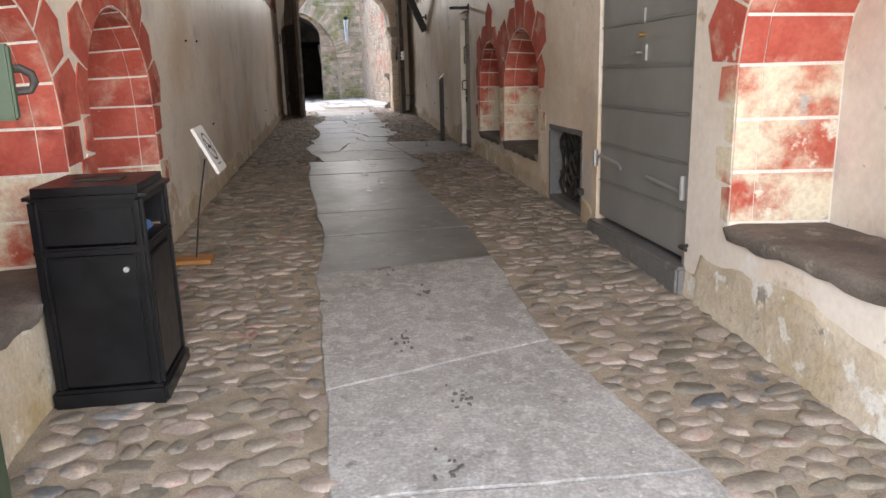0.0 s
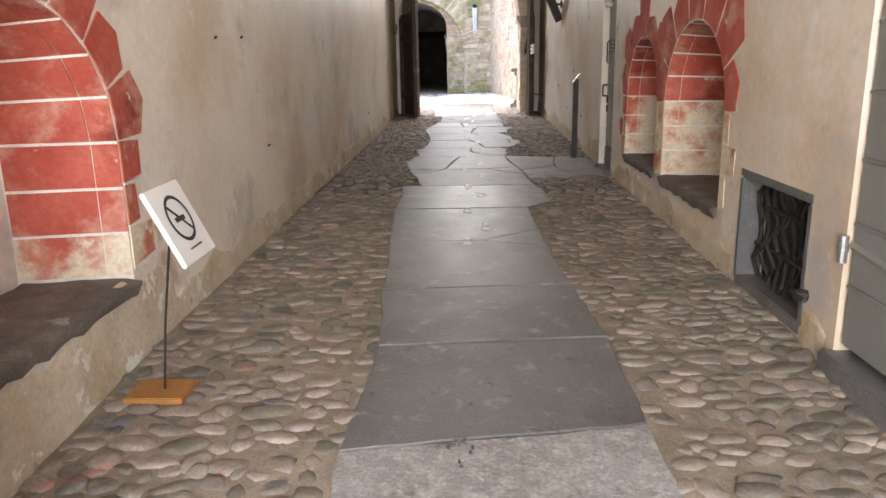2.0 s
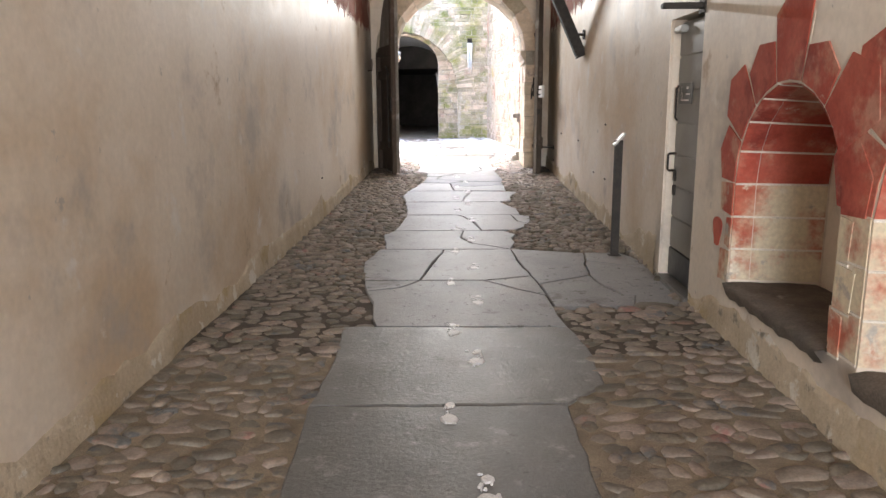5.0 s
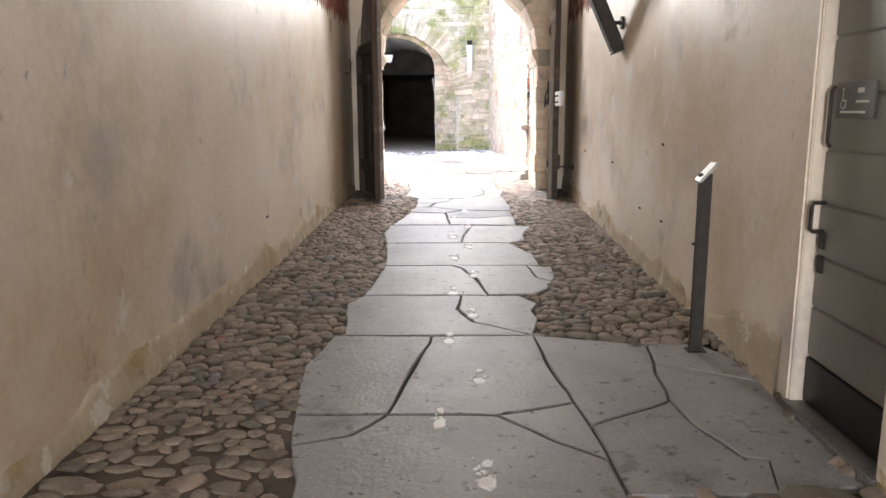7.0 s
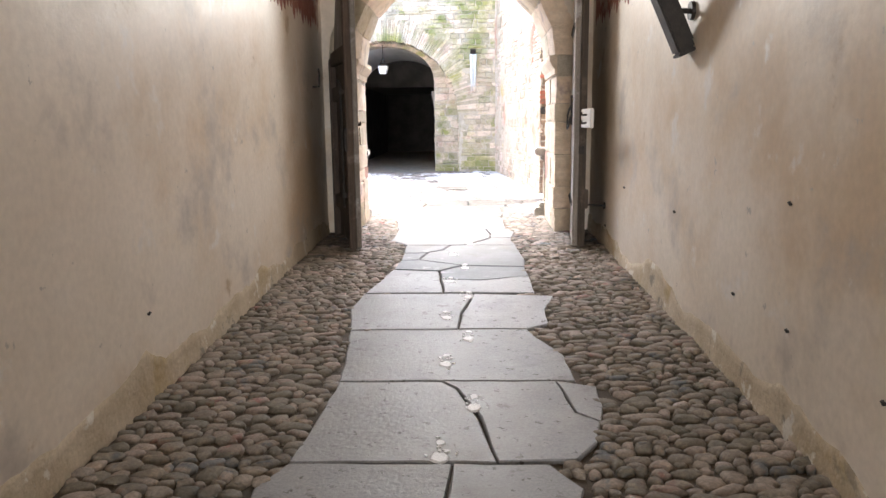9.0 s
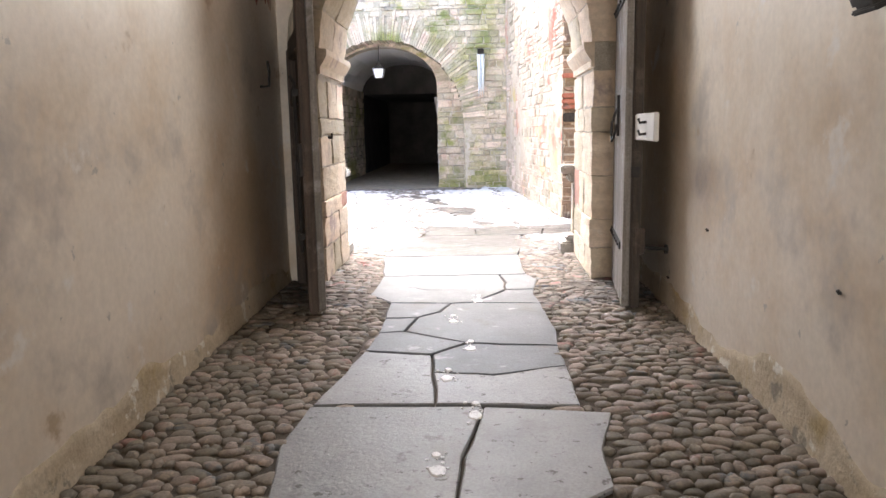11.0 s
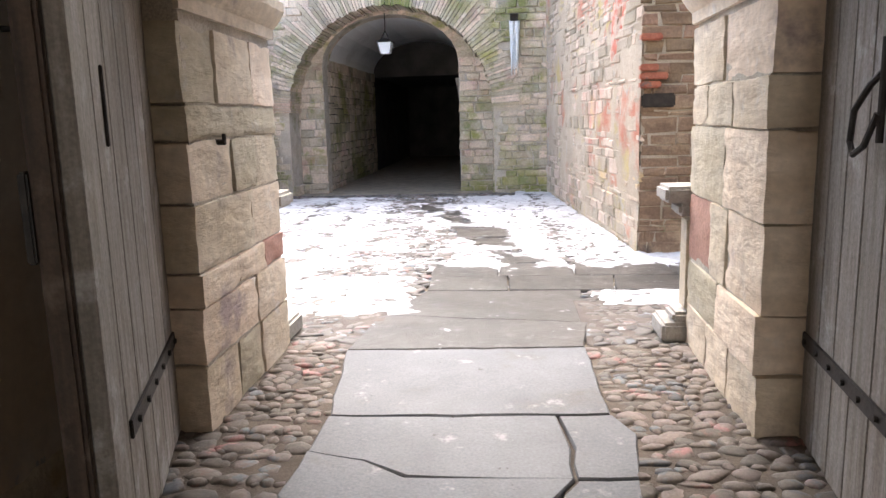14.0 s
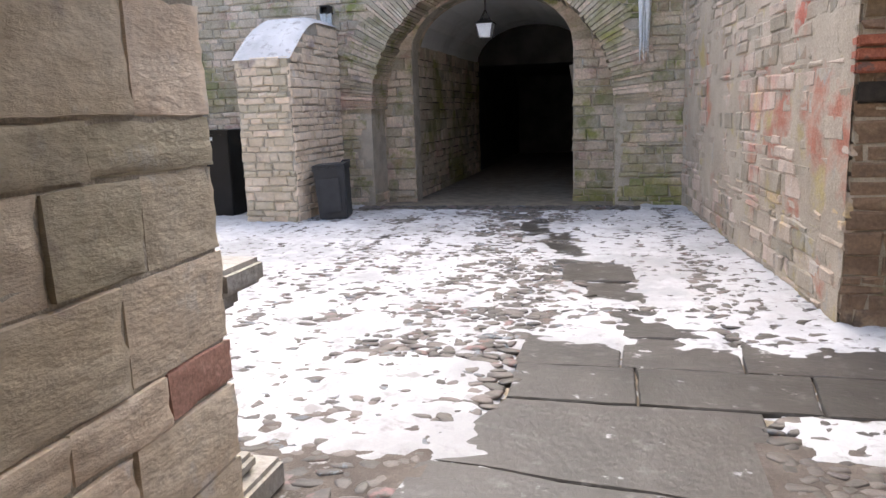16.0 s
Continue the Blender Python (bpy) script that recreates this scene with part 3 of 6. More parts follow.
FLAGS = (
    (ROUGH_SLAB, (((-0.1, 1.2), (1.3, 1.2), (1.24, 2.2), (-0.1, 2.24)),
                  ((-0.1, 2.24), (1.24, 2.2), (1.02, 3.41), (-0.12, 3.06)),
                  ((-0.12, 3.06), (1.02, 3.41), (1.04, 4.9), (-0.18, 4.7)))),
    (SLAB, (((-0.18, 4.7), (1.04, 4.9), (1.03, 5.76), (-0.14, 5.66)),
            ((-0.14, 5.66), (1.03, 5.76), (0.97, 6.61), (-0.22, 6.52)),
            ((-0.22, 6.52), (0.97, 6.61), (0.94, 6.93), (0.92, 7.39), (0.91, 7.57), (0.67, 7.6), (0.42, 7.71), (-0.29, 7.68), (-0.23, 6.9)),
            ((0.42, 7.71), (0.67, 7.6), (0.91, 7.57), (0.9, 8.07)),
            ((-0.29, 7.68), (0.42, 7.71), (0.9, 8.07), (0.89, 8.92), (-0.37, 8.89), (-0.34, 8.43)),
            ((-0.37, 8.89), (0.89, 8.92), (1.11, 9.16), (1.12, 9.71), (1.05, 10.09), (-0.39, 10.08), (-0.35, 9.46)))),
    (SKY_SHEEN_SLAB, (((-0.19, 10.08), (1.05, 10.09), (1.02, 10.31), (1.01, 10.53), (0.99, 10.8), (0.79, 10.98), (0.56, 11.24), (0.04, 11.24), (-0.11, 11.01), (-0.35, 10.91), (-0.28, 10.64), (-0.23, 10.25)),
                 ((-0.35, 10.91), (-0.11, 11.01), (0.04, 11.24), (-0.41, 11.23)),
                 ((0.56, 11.24), (0.79, 10.98), (0.99, 10.8), (0.97, 11.14), (0.93, 11.39)),
                 ((-0.41, 11.23), (0.04, 11.24), (0.2, 12.41), (-0.41, 12.42), (-0.5, 11.88)),
                 ((0.04, 11.24), (0.56, 11.24), (0.93, 11.39), (0.86, 11.99), (0.84, 12.44), (0.2, 12.41)),
                 ((0.84, 12.44), (0.86, 11.99), (0.93, 11.39), (0.97, 11.14), (1.41, 11.42), (1.46, 11.93), (1.5, 12.27)),
                 ((0.97, 11.14), (0.99, 10.8), (1.01, 10.53), (1.57, 10.55), (1.65, 10.81), (1.55, 10.84), (1.43, 11.18), (1.41, 11.42)),
                 ((1.46, 11.93), (1.41, 11.42), (1.43, 11.18), (1.55, 10.84), (1.65, 10.81), (1.57, 10.55), (1.94, 10.6), (1.94, 11.66)),
                 ((1.5, 12.27), (1.46, 11.93), (1.94, 11.66), (1.93, 12.04), (1.81, 12.28)),
                 ((-0.35, 12.42), (0.84, 12.44), (0.46, 12.7), (0.36, 13.03), (0.38, 13.4), (-0.36, 13.4), (-0.46, 13.17)),
                 ((0.84, 12.44), (0.91, 12.77), (0.88, 12.99), (0.94, 13.18), (0.82, 13.4), (0.38, 13.4), (0.36, 13.03), (0.46, 12.7)),
                 ((-0.36, 13.4), (0.59, 13.41), (0.51, 13.9), (0.39, 14.3), (0.3, 14.4), (-0.3, 14.4)),
                 ((0.59, 13.41), (0.94, 13.42), (1.07, 13.59), (1.13, 13.83), (1.02, 13.95), (0.99, 14.14), (0.96, 14.4), (0.3, 14.4), (0.39, 14.3), (0.51, 13.9)),
                 ((0.96, 14.4), (0.99, 14.14), (1.02, 13.95), (1.13, 13.83), (1.18, 14.04), (1.18, 14.33)),
                 ((-0.3, 14.4), (1.08, 14.4), (1.08, 14.59), (1.07, 14.84), (0.93, 15.2), (0.88, 15.39), (-0.39, 15.36), (-0.34, 14.84)),
                 ((-0.39, 15.36), (0.39, 15.39), (0.41, 15.79), (0.51, 16.36), (-0.43, 16.37), (-0.47, 15.89)),
                 ((0.39, 15.39), (0.88, 15.39), (1.04, 15.52), (1.06, 15.88), (1.17, 16.29), (0.51, 16.36), (0.41, 15.79)),
                 ((-0.42, 16.38), (0.25, 16.39), (0.21, 16.87), (0.18, 17.2), (-0.27, 17.27)),
                 ((0.25, 16.39), (1.03, 16.36), (1.03, 16.98), (0.57, 16.82), (0.21, 16.87)))),
    (DAMP_SHEEN_SLAB, (((0.21, 16.87), (0.57, 16.82), (1.03, 16.98), (1.02, 17.37), (0.41, 17.43), (0.18, 17.2)),
                 ((-0.27, 17.27), (0.18, 17.2), (0.41, 17.43), (0.19, 17.56), (-0.04, 17.71), (-0.23, 17.68)),
                 ((-0.23, 17.68), (-0.04, 17.71), (0.02, 18.06), (-0.23, 18.06)),
                 ((-0.04, 17.71), (0.19, 17.56), (0.41, 17.43), (1.02, 17.37), (1.04, 17.74), (1.0, 18.47), (0.44, 18.5), (0.26, 18.48), (0.18, 18.21), (0.02, 18.06)),
                 ((-0.23, 18.5), (0.26, 18.48), (0.18, 18.21), (0.02, 18.06), (-0.23, 18.06)),
                 ((-0.23, 18.5), (0.26, 18.48), (0.44, 18.5), (0.73, 18.94), (0.03, 18.94), (-0.16, 19.08), (-0.43, 19.15), (-0.45, 18.78)),
                 ((0.44, 18.5), (1.0, 18.47), (0.97, 18.78), (0.98, 18.96), (0.73, 18.94)),
                 ((-0.43, 19.15), (-0.16, 19.08), (0.03, 18.94), (0.73, 18.94), (0.73, 19.21), (0.7, 19.55), (-0.43, 19.52)),
                 ((0.73, 18.94), (0.98, 18.96), (1.05, 19.36), (0.95, 19.57), (0.7, 19.55), (0.73, 19.21)),
                 ((-0.42, 19.52), (0.7, 19.55), (0.95, 19.57), (0.94, 20.54), (-0.54, 20.48)))),
    (WET_SLAB, (((-0.54, 20.48), (0.94, 20.54), (1.0, 21.05), (-0.46, 21.25)),
                ((-0.46, 21.25), (1.0, 21.05), (1.05, 21.97), (-0.2, 21.97)))))
for stone, pieces in FLAGS:
    for piece in pieces:
        slab(list(piece), stone, floor, gap=0.006 if piece[0][1] < 10 else 0.009)
bm = bmesh.new()
prev = None
for k in range(81):     # earth in the joints
    y = 1.2 + 20.8 * k / 80
    pair = [bm.verts.new((x, y, ground_z(y) - 0.026)) for x in (-0.3, 0.9)]
    if prev:
        bm.faces.new((prev[0], prev[1], pair[1], pair[0]))
    prev = pair
part("joint_earth", bm, DARK_BED, floor, "dark earth in the joints")


def slab_edge(y):
    return float(np.interp(y, ROW_Y, ROW_L)), float(np.interp(y, ROW_Y, ROW_R))


# ---- cobbles ----
def cobble_mesh(seed):
    rng = random.Random(seed)
    bm = bmesh.new()
    rings = []
    k = 8
    shape = [rng.uniform(0.74, 1.25) for _ in range(k)]
    for r, z in ((1.0, -0.6), (1.0, 0.15), (0.85, 0.66), (0.5, 0.84)):
        rings.append([bm.verts.new((r * shape[j] * math.cos(j * math.tau / k), r * shape[j] * math.sin(j * math.tau / k), z + rng.uniform(-0.13, 0.13))) for j in range(k)])
    for u, w in zip(rings, rings[1:]):
        for j in range(k):
            bm.faces.new((u[j], u[(j + 1) % k], w[(j + 1) % k], w[j]))
    bm.faces.new(rings[-1])
    me = bpy.data.meshes.new("cobble")
    bm.to_mesh(me)
    bm.free()
    for f in me.polygons:
        f.use_smooth = True
    me.materials.append(COBBLE)
    return me


COBBLES = [cobble_mesh(s) for s in range(7)]


def cobble_spots(x_of, y0, y1, size, rng):
    """Rows of stones across a strip. x_of(y) gives its two edges."""
    y = y0
    base = size
    while y < y1:
        a, b = x_of(y)
        size = base * (1.22 if y < 11 else 0.94) * rng.uniform(0.74, 1.22)
        step = size * rng.uniform(0.56, 0.76)
        x = a + size * rng.uniform(0.1, 0.5)
        while x < b - size * 0.25:
            w = size * rng.choice((0.6, 0.8, 0.95, 1.1, 1.35, 1.6)) * rng.uniform(0.9, 1.1)
            yield x + w / 2, y + rng.uniform(-0.2, 0.2) * size, w * 0.51, step * rng.uniform(0.56, 0.74), rng.uniform(-0.35, 0.35)
            x += w * 0.97
        y += step


def joined(name, spots, mat, parent, height, zf, label):
    """Many stones in one mesh."""
    rng = np.random.RandomState(3)
    verts, faces, base = [], [], 0
    data = []
    for me in COBBLES:
        co = np.array([v.co[:] for v in me.vertices])
        data.append((co, [tuple(f.vertices) for f in me.polygons]))
    for n, (x, y, w, h, turn) in enumerate(spots):
        co, fs = data[n % len(data)]
        c, s = math.cos(turn), math.sin(turn)
        q = co * (w, h, height * (0.8 if y < 11.3 else 0.95) * rng.uniform(0.75, 1.3))
        q[:, 2] += q[:, 0] * rng.uniform(-0.12, 0.12) + q[:, 1] * rng.uniform(-0.18, 0.18)
        q = np.stack([x + c * q[:, 0] - s * q[:, 1], y + s * q[:, 0] + c * q[:, 1], zf(x, y) + q[:, 2]], 1)
        verts.extend(map(tuple, q))
        faces.extend(tuple(base + i for i in f) for f in fs)
        base += len(co)
    me = bpy.data.meshes.new(name)
    me.from_pydata(verts, [], faces)
    for f in me.polygons:
        f.use_smooth = True
    me.materials.append(mat)
    ob = new(name, me)
    ob.parent = parent
    return tagged(ob, label, kind="stuff")


def side_z(x, y):
    e0, e1 = slab_edge(y)
    out = max(e0 - x, x - e1, 0.0)
    return ground_z(y) - 0.028 + 0.035 * out + 0.012 * noise.noise(Vector((x * 1.3, y * 1.3, 4)))


def cobble_strip(name, x_of, y0, y1, near0, near1, seed, label):
    strip = thing(name, (0, 0, 0), label, "cobbles", kind="structure")
    rng = random.Random(seed)
    rest, count = [], 0
    for spot in cobble_spots(x_of, y0, y1, 0.112, rng):
        x, y, w, h, turn = spot
        if under_slab(x, y):
            continue
        if near0 < y < near1 and count < 300:
            count += 1
            ob = new("cobble", COBBLES[count % len(COBBLES)])
            ob.parent = strip
            ob.matrix_basis = Matrix.LocRotScale((x, y, side_z(x, y)), Euler((rng.uniform(-0.15, 0.15), rng.uniform(-0.12, 0.12), turn)), (w, h, 0.03 * rng.uniform(0.75, 1.3)))
        else:
            rest.append(spot)
    bm, far = bmesh.new(), bmesh.new()
    rows = []
    y = y0
    while y < y1 + 0.05:
        a, b = x_of(y)
        dirt = float(np.interp(y, [0, 8.5, 11.5, 13.5, 19, 22], [0.0125, 0.0125, 0.009, 0.002, 0.009, 0.011]))
        if 10.4 < y < 12.35 and a > 0:
            dirt = -0.03
        rows.append([bm.verts.new((a - 0.06 + (b - a + 0.12) * i / 12, y, side_z(a + (b - a) * i / 12, y) + dirt + 0.006 * noise.noise(Vector((i * 0.9, y * 6, 3))))) for i in range(13)])
        y += 0.1
    for u, w in zip(rows, rows[1:]):
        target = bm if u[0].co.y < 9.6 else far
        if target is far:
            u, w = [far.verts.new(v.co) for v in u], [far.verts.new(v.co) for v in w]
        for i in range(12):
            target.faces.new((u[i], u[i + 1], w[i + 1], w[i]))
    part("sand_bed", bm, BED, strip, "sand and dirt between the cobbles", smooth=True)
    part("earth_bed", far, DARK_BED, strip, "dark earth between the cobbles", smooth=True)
    joined("cobble_field", [s for s in rest if s[1] > 18.4], DAMP_COBBLE, strip, 0.023, side_z, "damp reddish and grey cobbles")
    rest = [s for s in rest if s[1] <= 18.4]
    joined("cobble_field", rest, COBBLE_J, strip, 0.027, side_z, "rounded brown and grey cobbles")


cobble_strip("pavement_west", lambda y: (XL - 0.02 if y < YG else -0.95, slab_edge(y)[0] + 0.2), 1.2, 20.6, 11.5, 15.0, 1, "rounded fieldstone cobbles along the passage wall")
cobble_strip("pavement_east", lambda y: (slab_edge(y)[1] - 0.25, XR + 0.02 if y < YG else 1.56), 1.2, 20.6, 12.2, 16.0, 2, "rounded fieldstone cobbles beside the slabs")

# ---- courtyard ----
COURT_R = ((1.2, 29.4), (1.77, 23.5))
bm = bmesh.new()
back = lambda u, z, d: (u, 29.4 + d, z)
holed_wall(bm, back, -14, 6, 0.3, 6.0, ((-3.45, 0.25, 0.3, 2.1, 1.85, 0),), 0.7)
wall_back = tagged(part("wall_court_north", bm, MORTAR), "tall rubble-stone courtyard wall stained with moss", "wall", kind="structure")
bm = bmesh.new()
back2 = lambda u, z, d: (u, 30.1 + d, z)
holed_wall(bm, back2, -4.5, 2, 0.3, 6, ((-2.96, -0.4, 0.3, 2.95, 0.9, 0),), 0.35)
tagged(part("wall_tunnel_arch", bm, MORTAR), "inner stone arch of the tunnel mouth", "wall", kind="structure")
bm = bmesh.new()
for i in range(14):
    a = arch_points(-3.05, -0.37, 3.08, 0.86)
    p, q = a[i], a[i + 1]
    hexa(bm, [(p[0], 30.45, p[1]), (q[0], 30.45, q[1]), (q[0], 36.0, q[1]), (p[0], 36.0, p[1]),
              (p[0], 30.45, 4.6), (q[0], 30.45, 4.6), (q[0], 36.0, 4.6), (p[0], 36.0, 4.6)])
tagged(part("ceiling_tunnel", bm, WHITE_PLASTER), "whitewashed vault over the tunnel", "ceiling", kind="structure")
# depth shade is painted into this shell; its closed end is unseen
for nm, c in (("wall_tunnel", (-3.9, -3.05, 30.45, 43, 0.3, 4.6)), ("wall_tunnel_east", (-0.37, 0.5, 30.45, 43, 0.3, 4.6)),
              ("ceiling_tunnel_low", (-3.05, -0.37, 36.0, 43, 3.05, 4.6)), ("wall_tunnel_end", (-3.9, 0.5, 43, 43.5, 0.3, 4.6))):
    tagged(part(nm, one_box(*c), UNLIT_STONE), "tunnel stone with the shade of its depth in a near-black colour", "wall", kind="structure")
bm = bmesh.new()
(ax, ay), (bx, by) = COURT_R
hexa(bm, [(ax, ay, 0.3), (bx, by, 0.3), (bx + 6, by, 0.3), (bx + 6, ay, 0.3), (ax, ay, 6), (bx, by, 6), (bx + 6, by, 6), (bx + 6, ay, 6)])
tagged(part("wall_court_east", bm, MORTAR), "tall red-tinged rubble-stone wall", "wall", kind="structure")
tagged(part("wall_court_far_east", one_box(8, 8.5, 0, 30, 0.3, 6), MORTAR), "plain stone wall that closes the courtyard", "wall", kind="structure")
tagged(part("wall_court_west", one_box(-14.5, -14, YO, 30, 0.3, 6), MORTAR), "plain stone wall that closes the courtyard", "wall", kind="structure")

# ---- worn foot of the walls ----
def wall_foot(x, sign, y0, y1, seed, skip=()):
    bm = bmesh.new()
    rows = []
    n = int((y1 - y0) / 0.06)
    for i in range(n + 1):
        y = y0 + (y1 - y0) * i / n
        g = ground_z(y) + 0.01
        low = 0.2 if y < 5.9 and sign > 0 else 0.13 if y < 3.7 else 0.0
        top = g + 0.18 + low + 0.17 * noise.noise(Vector((y * 0.9, seed, 0))) + 0.07 * noise.noise(Vector((y * 3.1, seed, 2))) + 0.03 * noise.noise(Vector((y * 9, seed, 5)))
        out = 0.008 + 0.012 * noise.noise(Vector((y * 2.3, seed, 7))) + 0.01 * noise.noise(Vector((y * 11, seed, 3)))
        rows.append([bm.verts.new((x + sign * o, y, z)) for o, z in ((-0.02, top + 0.01), (0.004, top), (out * 0.7, top - 0.05), (out + 0.006, g + 0.03), (out + 0.015, g - 0.06))])
    for i, (u, w) in enumerate(zip(rows, rows[1:])):
        y = y0 + (y1 - y0) * i / n
        if any(a - 0.03 < y < b for a, b in skip):
            continue
        for k in range(4):
            bm.faces.new((u[k], u[k + 1], w[k + 1], w[k]))
    ob = part("baseboard", bm, FOOT, None, smooth=True)
    return tagged(ob, "crumbling worn plaster at the foot of the wall", "wall foot", kind="structure")


wall_foot(XL, 1, Y0, YG, 1.0)
wall_foot(XR, -1, Y0, YG, 9.0, skip=((3.84, 5.38), (5.64, 6.62), (10.55, 11.42)))


# ---- niches: sills and painted stonework ----
def niche_sill(name, place, hole, depth):
    a, b, sill, spring, rise, splay = hole
    rng = random.Random(int(a * 100))
    bm = bmesh.new()
    n, k = 16, 6
    grid = []
    for i in range(n + 1):
        row = []
        for j in range(k + 1):
            u = a + 0.005 + (b - a - 0.01) * i / n
            d = -0.035 - 0.02 * rng.random() + (depth + 0.03) * j / k if j else -0.03 - 0.025 * rng.random()
            row.append(bm.verts.new(place(u, sill + 0.02 + 0.008 * noise.noise(Vector((u * 7, d * 7, 1))) - (0.012 if j == 0 else 0), d)))
        grid.append(row)
    low = [bm.verts.new(place(a + 0.005 + (b - a - 0.01) * i / n, sill - 0.05 - 0.03 * rng.random(), -0.012)) for i in range(n + 1)]
    for i in range(n):
        for j in range(k):
            bm.faces.new((grid[i][j], grid[i + 1][j], grid[i + 1][j + 1], grid[i][j + 1]))
        bm.faces.new((low[i], low[i + 1], grid[i + 1][0], grid[i][0]))
    return tagged(part(name, bm, SOIL, smooth=True), "dusty worn dark stone sill of an arched niche", "sill", kind="structure")


def painted_arch(place, hole, depth, worn_below, lengths, seed, tall=0.5, lift=0.0, narrow=1.0, wide=11):
    """Red painted stonework round a niche: radial stones on the wall, banded reveals, white joints."""
    a, b, sill, spring, rise, splay = hole
    rng = random.Random(seed)
    c, h = (a + b) / 2, (b - a) / 2
    root = thing("painted_arch", place(c, sill, 0), "red painted stone joints round an arched niche, flaking", "wall painting", kind="structure")
    n = wide
    lines = bmesh.new()
    # radial stones on the wall's face
    for i in range(n):
        t0, t1 = math.pi * i / n, math.pi * (i + 1) / n
        ln = lengths[i % len(lengths)] * tall
        pts = []
        for t, r in ((t0 + 0.012, 0.012), (t0 + 0.02, ln * 0.8), ((t0 + t1) / 2, ln), (t1 - 0.02, ln * 0.75), (t1 - 0.012, 0.012), ((t0 + t1) / 2, 0.010)):
            pts.append((c - (h + r) * math.cos(t), spring + (rise + r) * math.sin(t)))
        bm = bmesh.new()
        prism(bm, pts, place, 0.002, -0.004 - lift)
        part("voussoir", bm, RED, root)
        e = (c - (h + ln * 0.7) * math.cos(t0), spring + (rise + ln * 0.7) * math.sin(t0))
        f = (c - h * math.cos(t0), spring + rise * math.sin(t0))
        s = 0.007
        prism(lines, [(f[0] - s, f[1]), (f[0] + s, f[1]), (e[0] + s, e[1]), (e[0] - s, e[1])], place, 0.002, -0.003)
    # quoins below the springing on both sides
    z, i = spring, 0
    while z - 0.2 > sill - 0.1:
        for side in (-1, 1):
            w = (0.24 if (i + (side > 0)) % 2 else 0.13) * rng.uniform(0.8, 1.1) * narrow
            u0 = c + side * (h + 0.01)
            u1 = u0 + side * w
            bm = bmesh.new()
            prism(bm, [(u0, z - 0.19), (u1, z - 0.185 + rng.uniform(-0.01, 0.02)), (u1 + side * rng.uniform(-0.02, 0.02), z - 0.01), (u0, z)], place, 0.002, -0.004 - lift)
            part("quoin", bm, RED if z - 0.1 > worn_below else RED_WORN, root)
            prism(lines, [(u0, z - 0.204), (u1, z - 0.2), (u1, z - 0.19), (u0, z - 0.19)], place, 0.002, -0.003 - lift)
        z -= 0.2
        i += 1
    # banded reveal: up one jamb, over the arch, down the other
    k = 1 - splay / h
    kz = 1 - 0.5 * splay / max(0.3, rise)
    outline = []
    z = sill + 0.03
    step = (spring - sill - 0.03) / 3
    for q in range(4):
        outline.append((a, z + step * q))
    outline += arch_points(a, b, spring, rise, 9)[1:-1]
    for q in range(3, -1, -1):
        outline.append((b, z + step * q))
    band = 0
    for (u0, z0), (u1, z1) in zip(outline, outline[1:]):
        if abs(z1 - z0) + abs(u1 - u0) < 1e-4:
            continue
        def back(u, zz):
            return c + (u - c) * k, spring + (zz - spring) * (kz if zz > spring else 1)
        def inward(u, zz, e):
            dx, dz = c - u, (spring - zz) if zz > spring else 0
            ln = math.hypot(dx, dz) or 1
            return u + dx / ln * e, zz + dz / ln * e
        def quad(bm, s0, s1, e, d0, d1):
            p0 = (u0 + (u1 - u0) * s0, z0 + (z1 - z0) * s0)
            p1 = (u0 + (u1 - u0) * s1, z0 + (z1 - z0) * s1)
            v = []
            for e_ in (0.0, e):
                for p, d in ((p0, d0), (p1, d0), (p1, d1), (p0, d1)):
                    bk = back(*p)
                    f = d / depth
                    q = (p[0] + (bk[0] - p[0]) * f, p[1] + (bk[1] - p[1]) * f)
                    v.append(place(*inward(*q, e_), d))
            hexa(bm, v)
        low = max(z0, z1) <= worn_below + 0.01
        for d0, d1 in ((0.0, 0.11), (0.115, depth - 0.01)):
            bm = bmesh.new()
            quad(bm, 0.02, 0.98, 0.004, d0, d1)
            part("band", bm, RED_WORN if low else RED, root)
        quad(lines, 0.0, 0.045, 0.006, 0.0, depth - 0.01)
        band += 1
    part("joint_lines", lines, WHITE_LINE, root, "thin white painted joints")
    return root


CROWN = (0.45, 0.75, 0.5, 0.85, 0.7, 1.0, 0.8, 0.95, 0.55, 0.8, 0.5)
for hole in LEFT_NICHES:
    niche_sill("sill_west", left, hole, 0.5)
for hole in RIGHT_NICHES:
    niche_sill("sill_east", right, hole, 0.5)
painted_arch(left, LEFT_NICHES[0], 0.5, 1.15, CROWN, 1, 0.36, 0.0, 1.0, 8)
painted_arch(left, LEFT_NICHES[1], 0.5, 0.93, CROWN[::-1], 2, 0.38, 0.003, 0.9, 8)
painted_arch(right, RIGHT_NICHES[0], 0.5, 1.5, CROWN, 3, 0.36, 0.0, 0.7, 8)
painted_arch(right, RIGHT_NICHES[1], 0.5, 1.33, (0.55, 1.0, 0.75, 1.15, 0.7, 1.0, 0.8), 4, 0.46, 0.0, 0.9, 7)
painted_arch(right, RIGHT_NICHES[2], 0.5, 1.3, (0.6, 1.0, 0.6, 1.15, 0.7, 0.95, 0.7), 5, 0.4, 0.003, 0.7, 7)

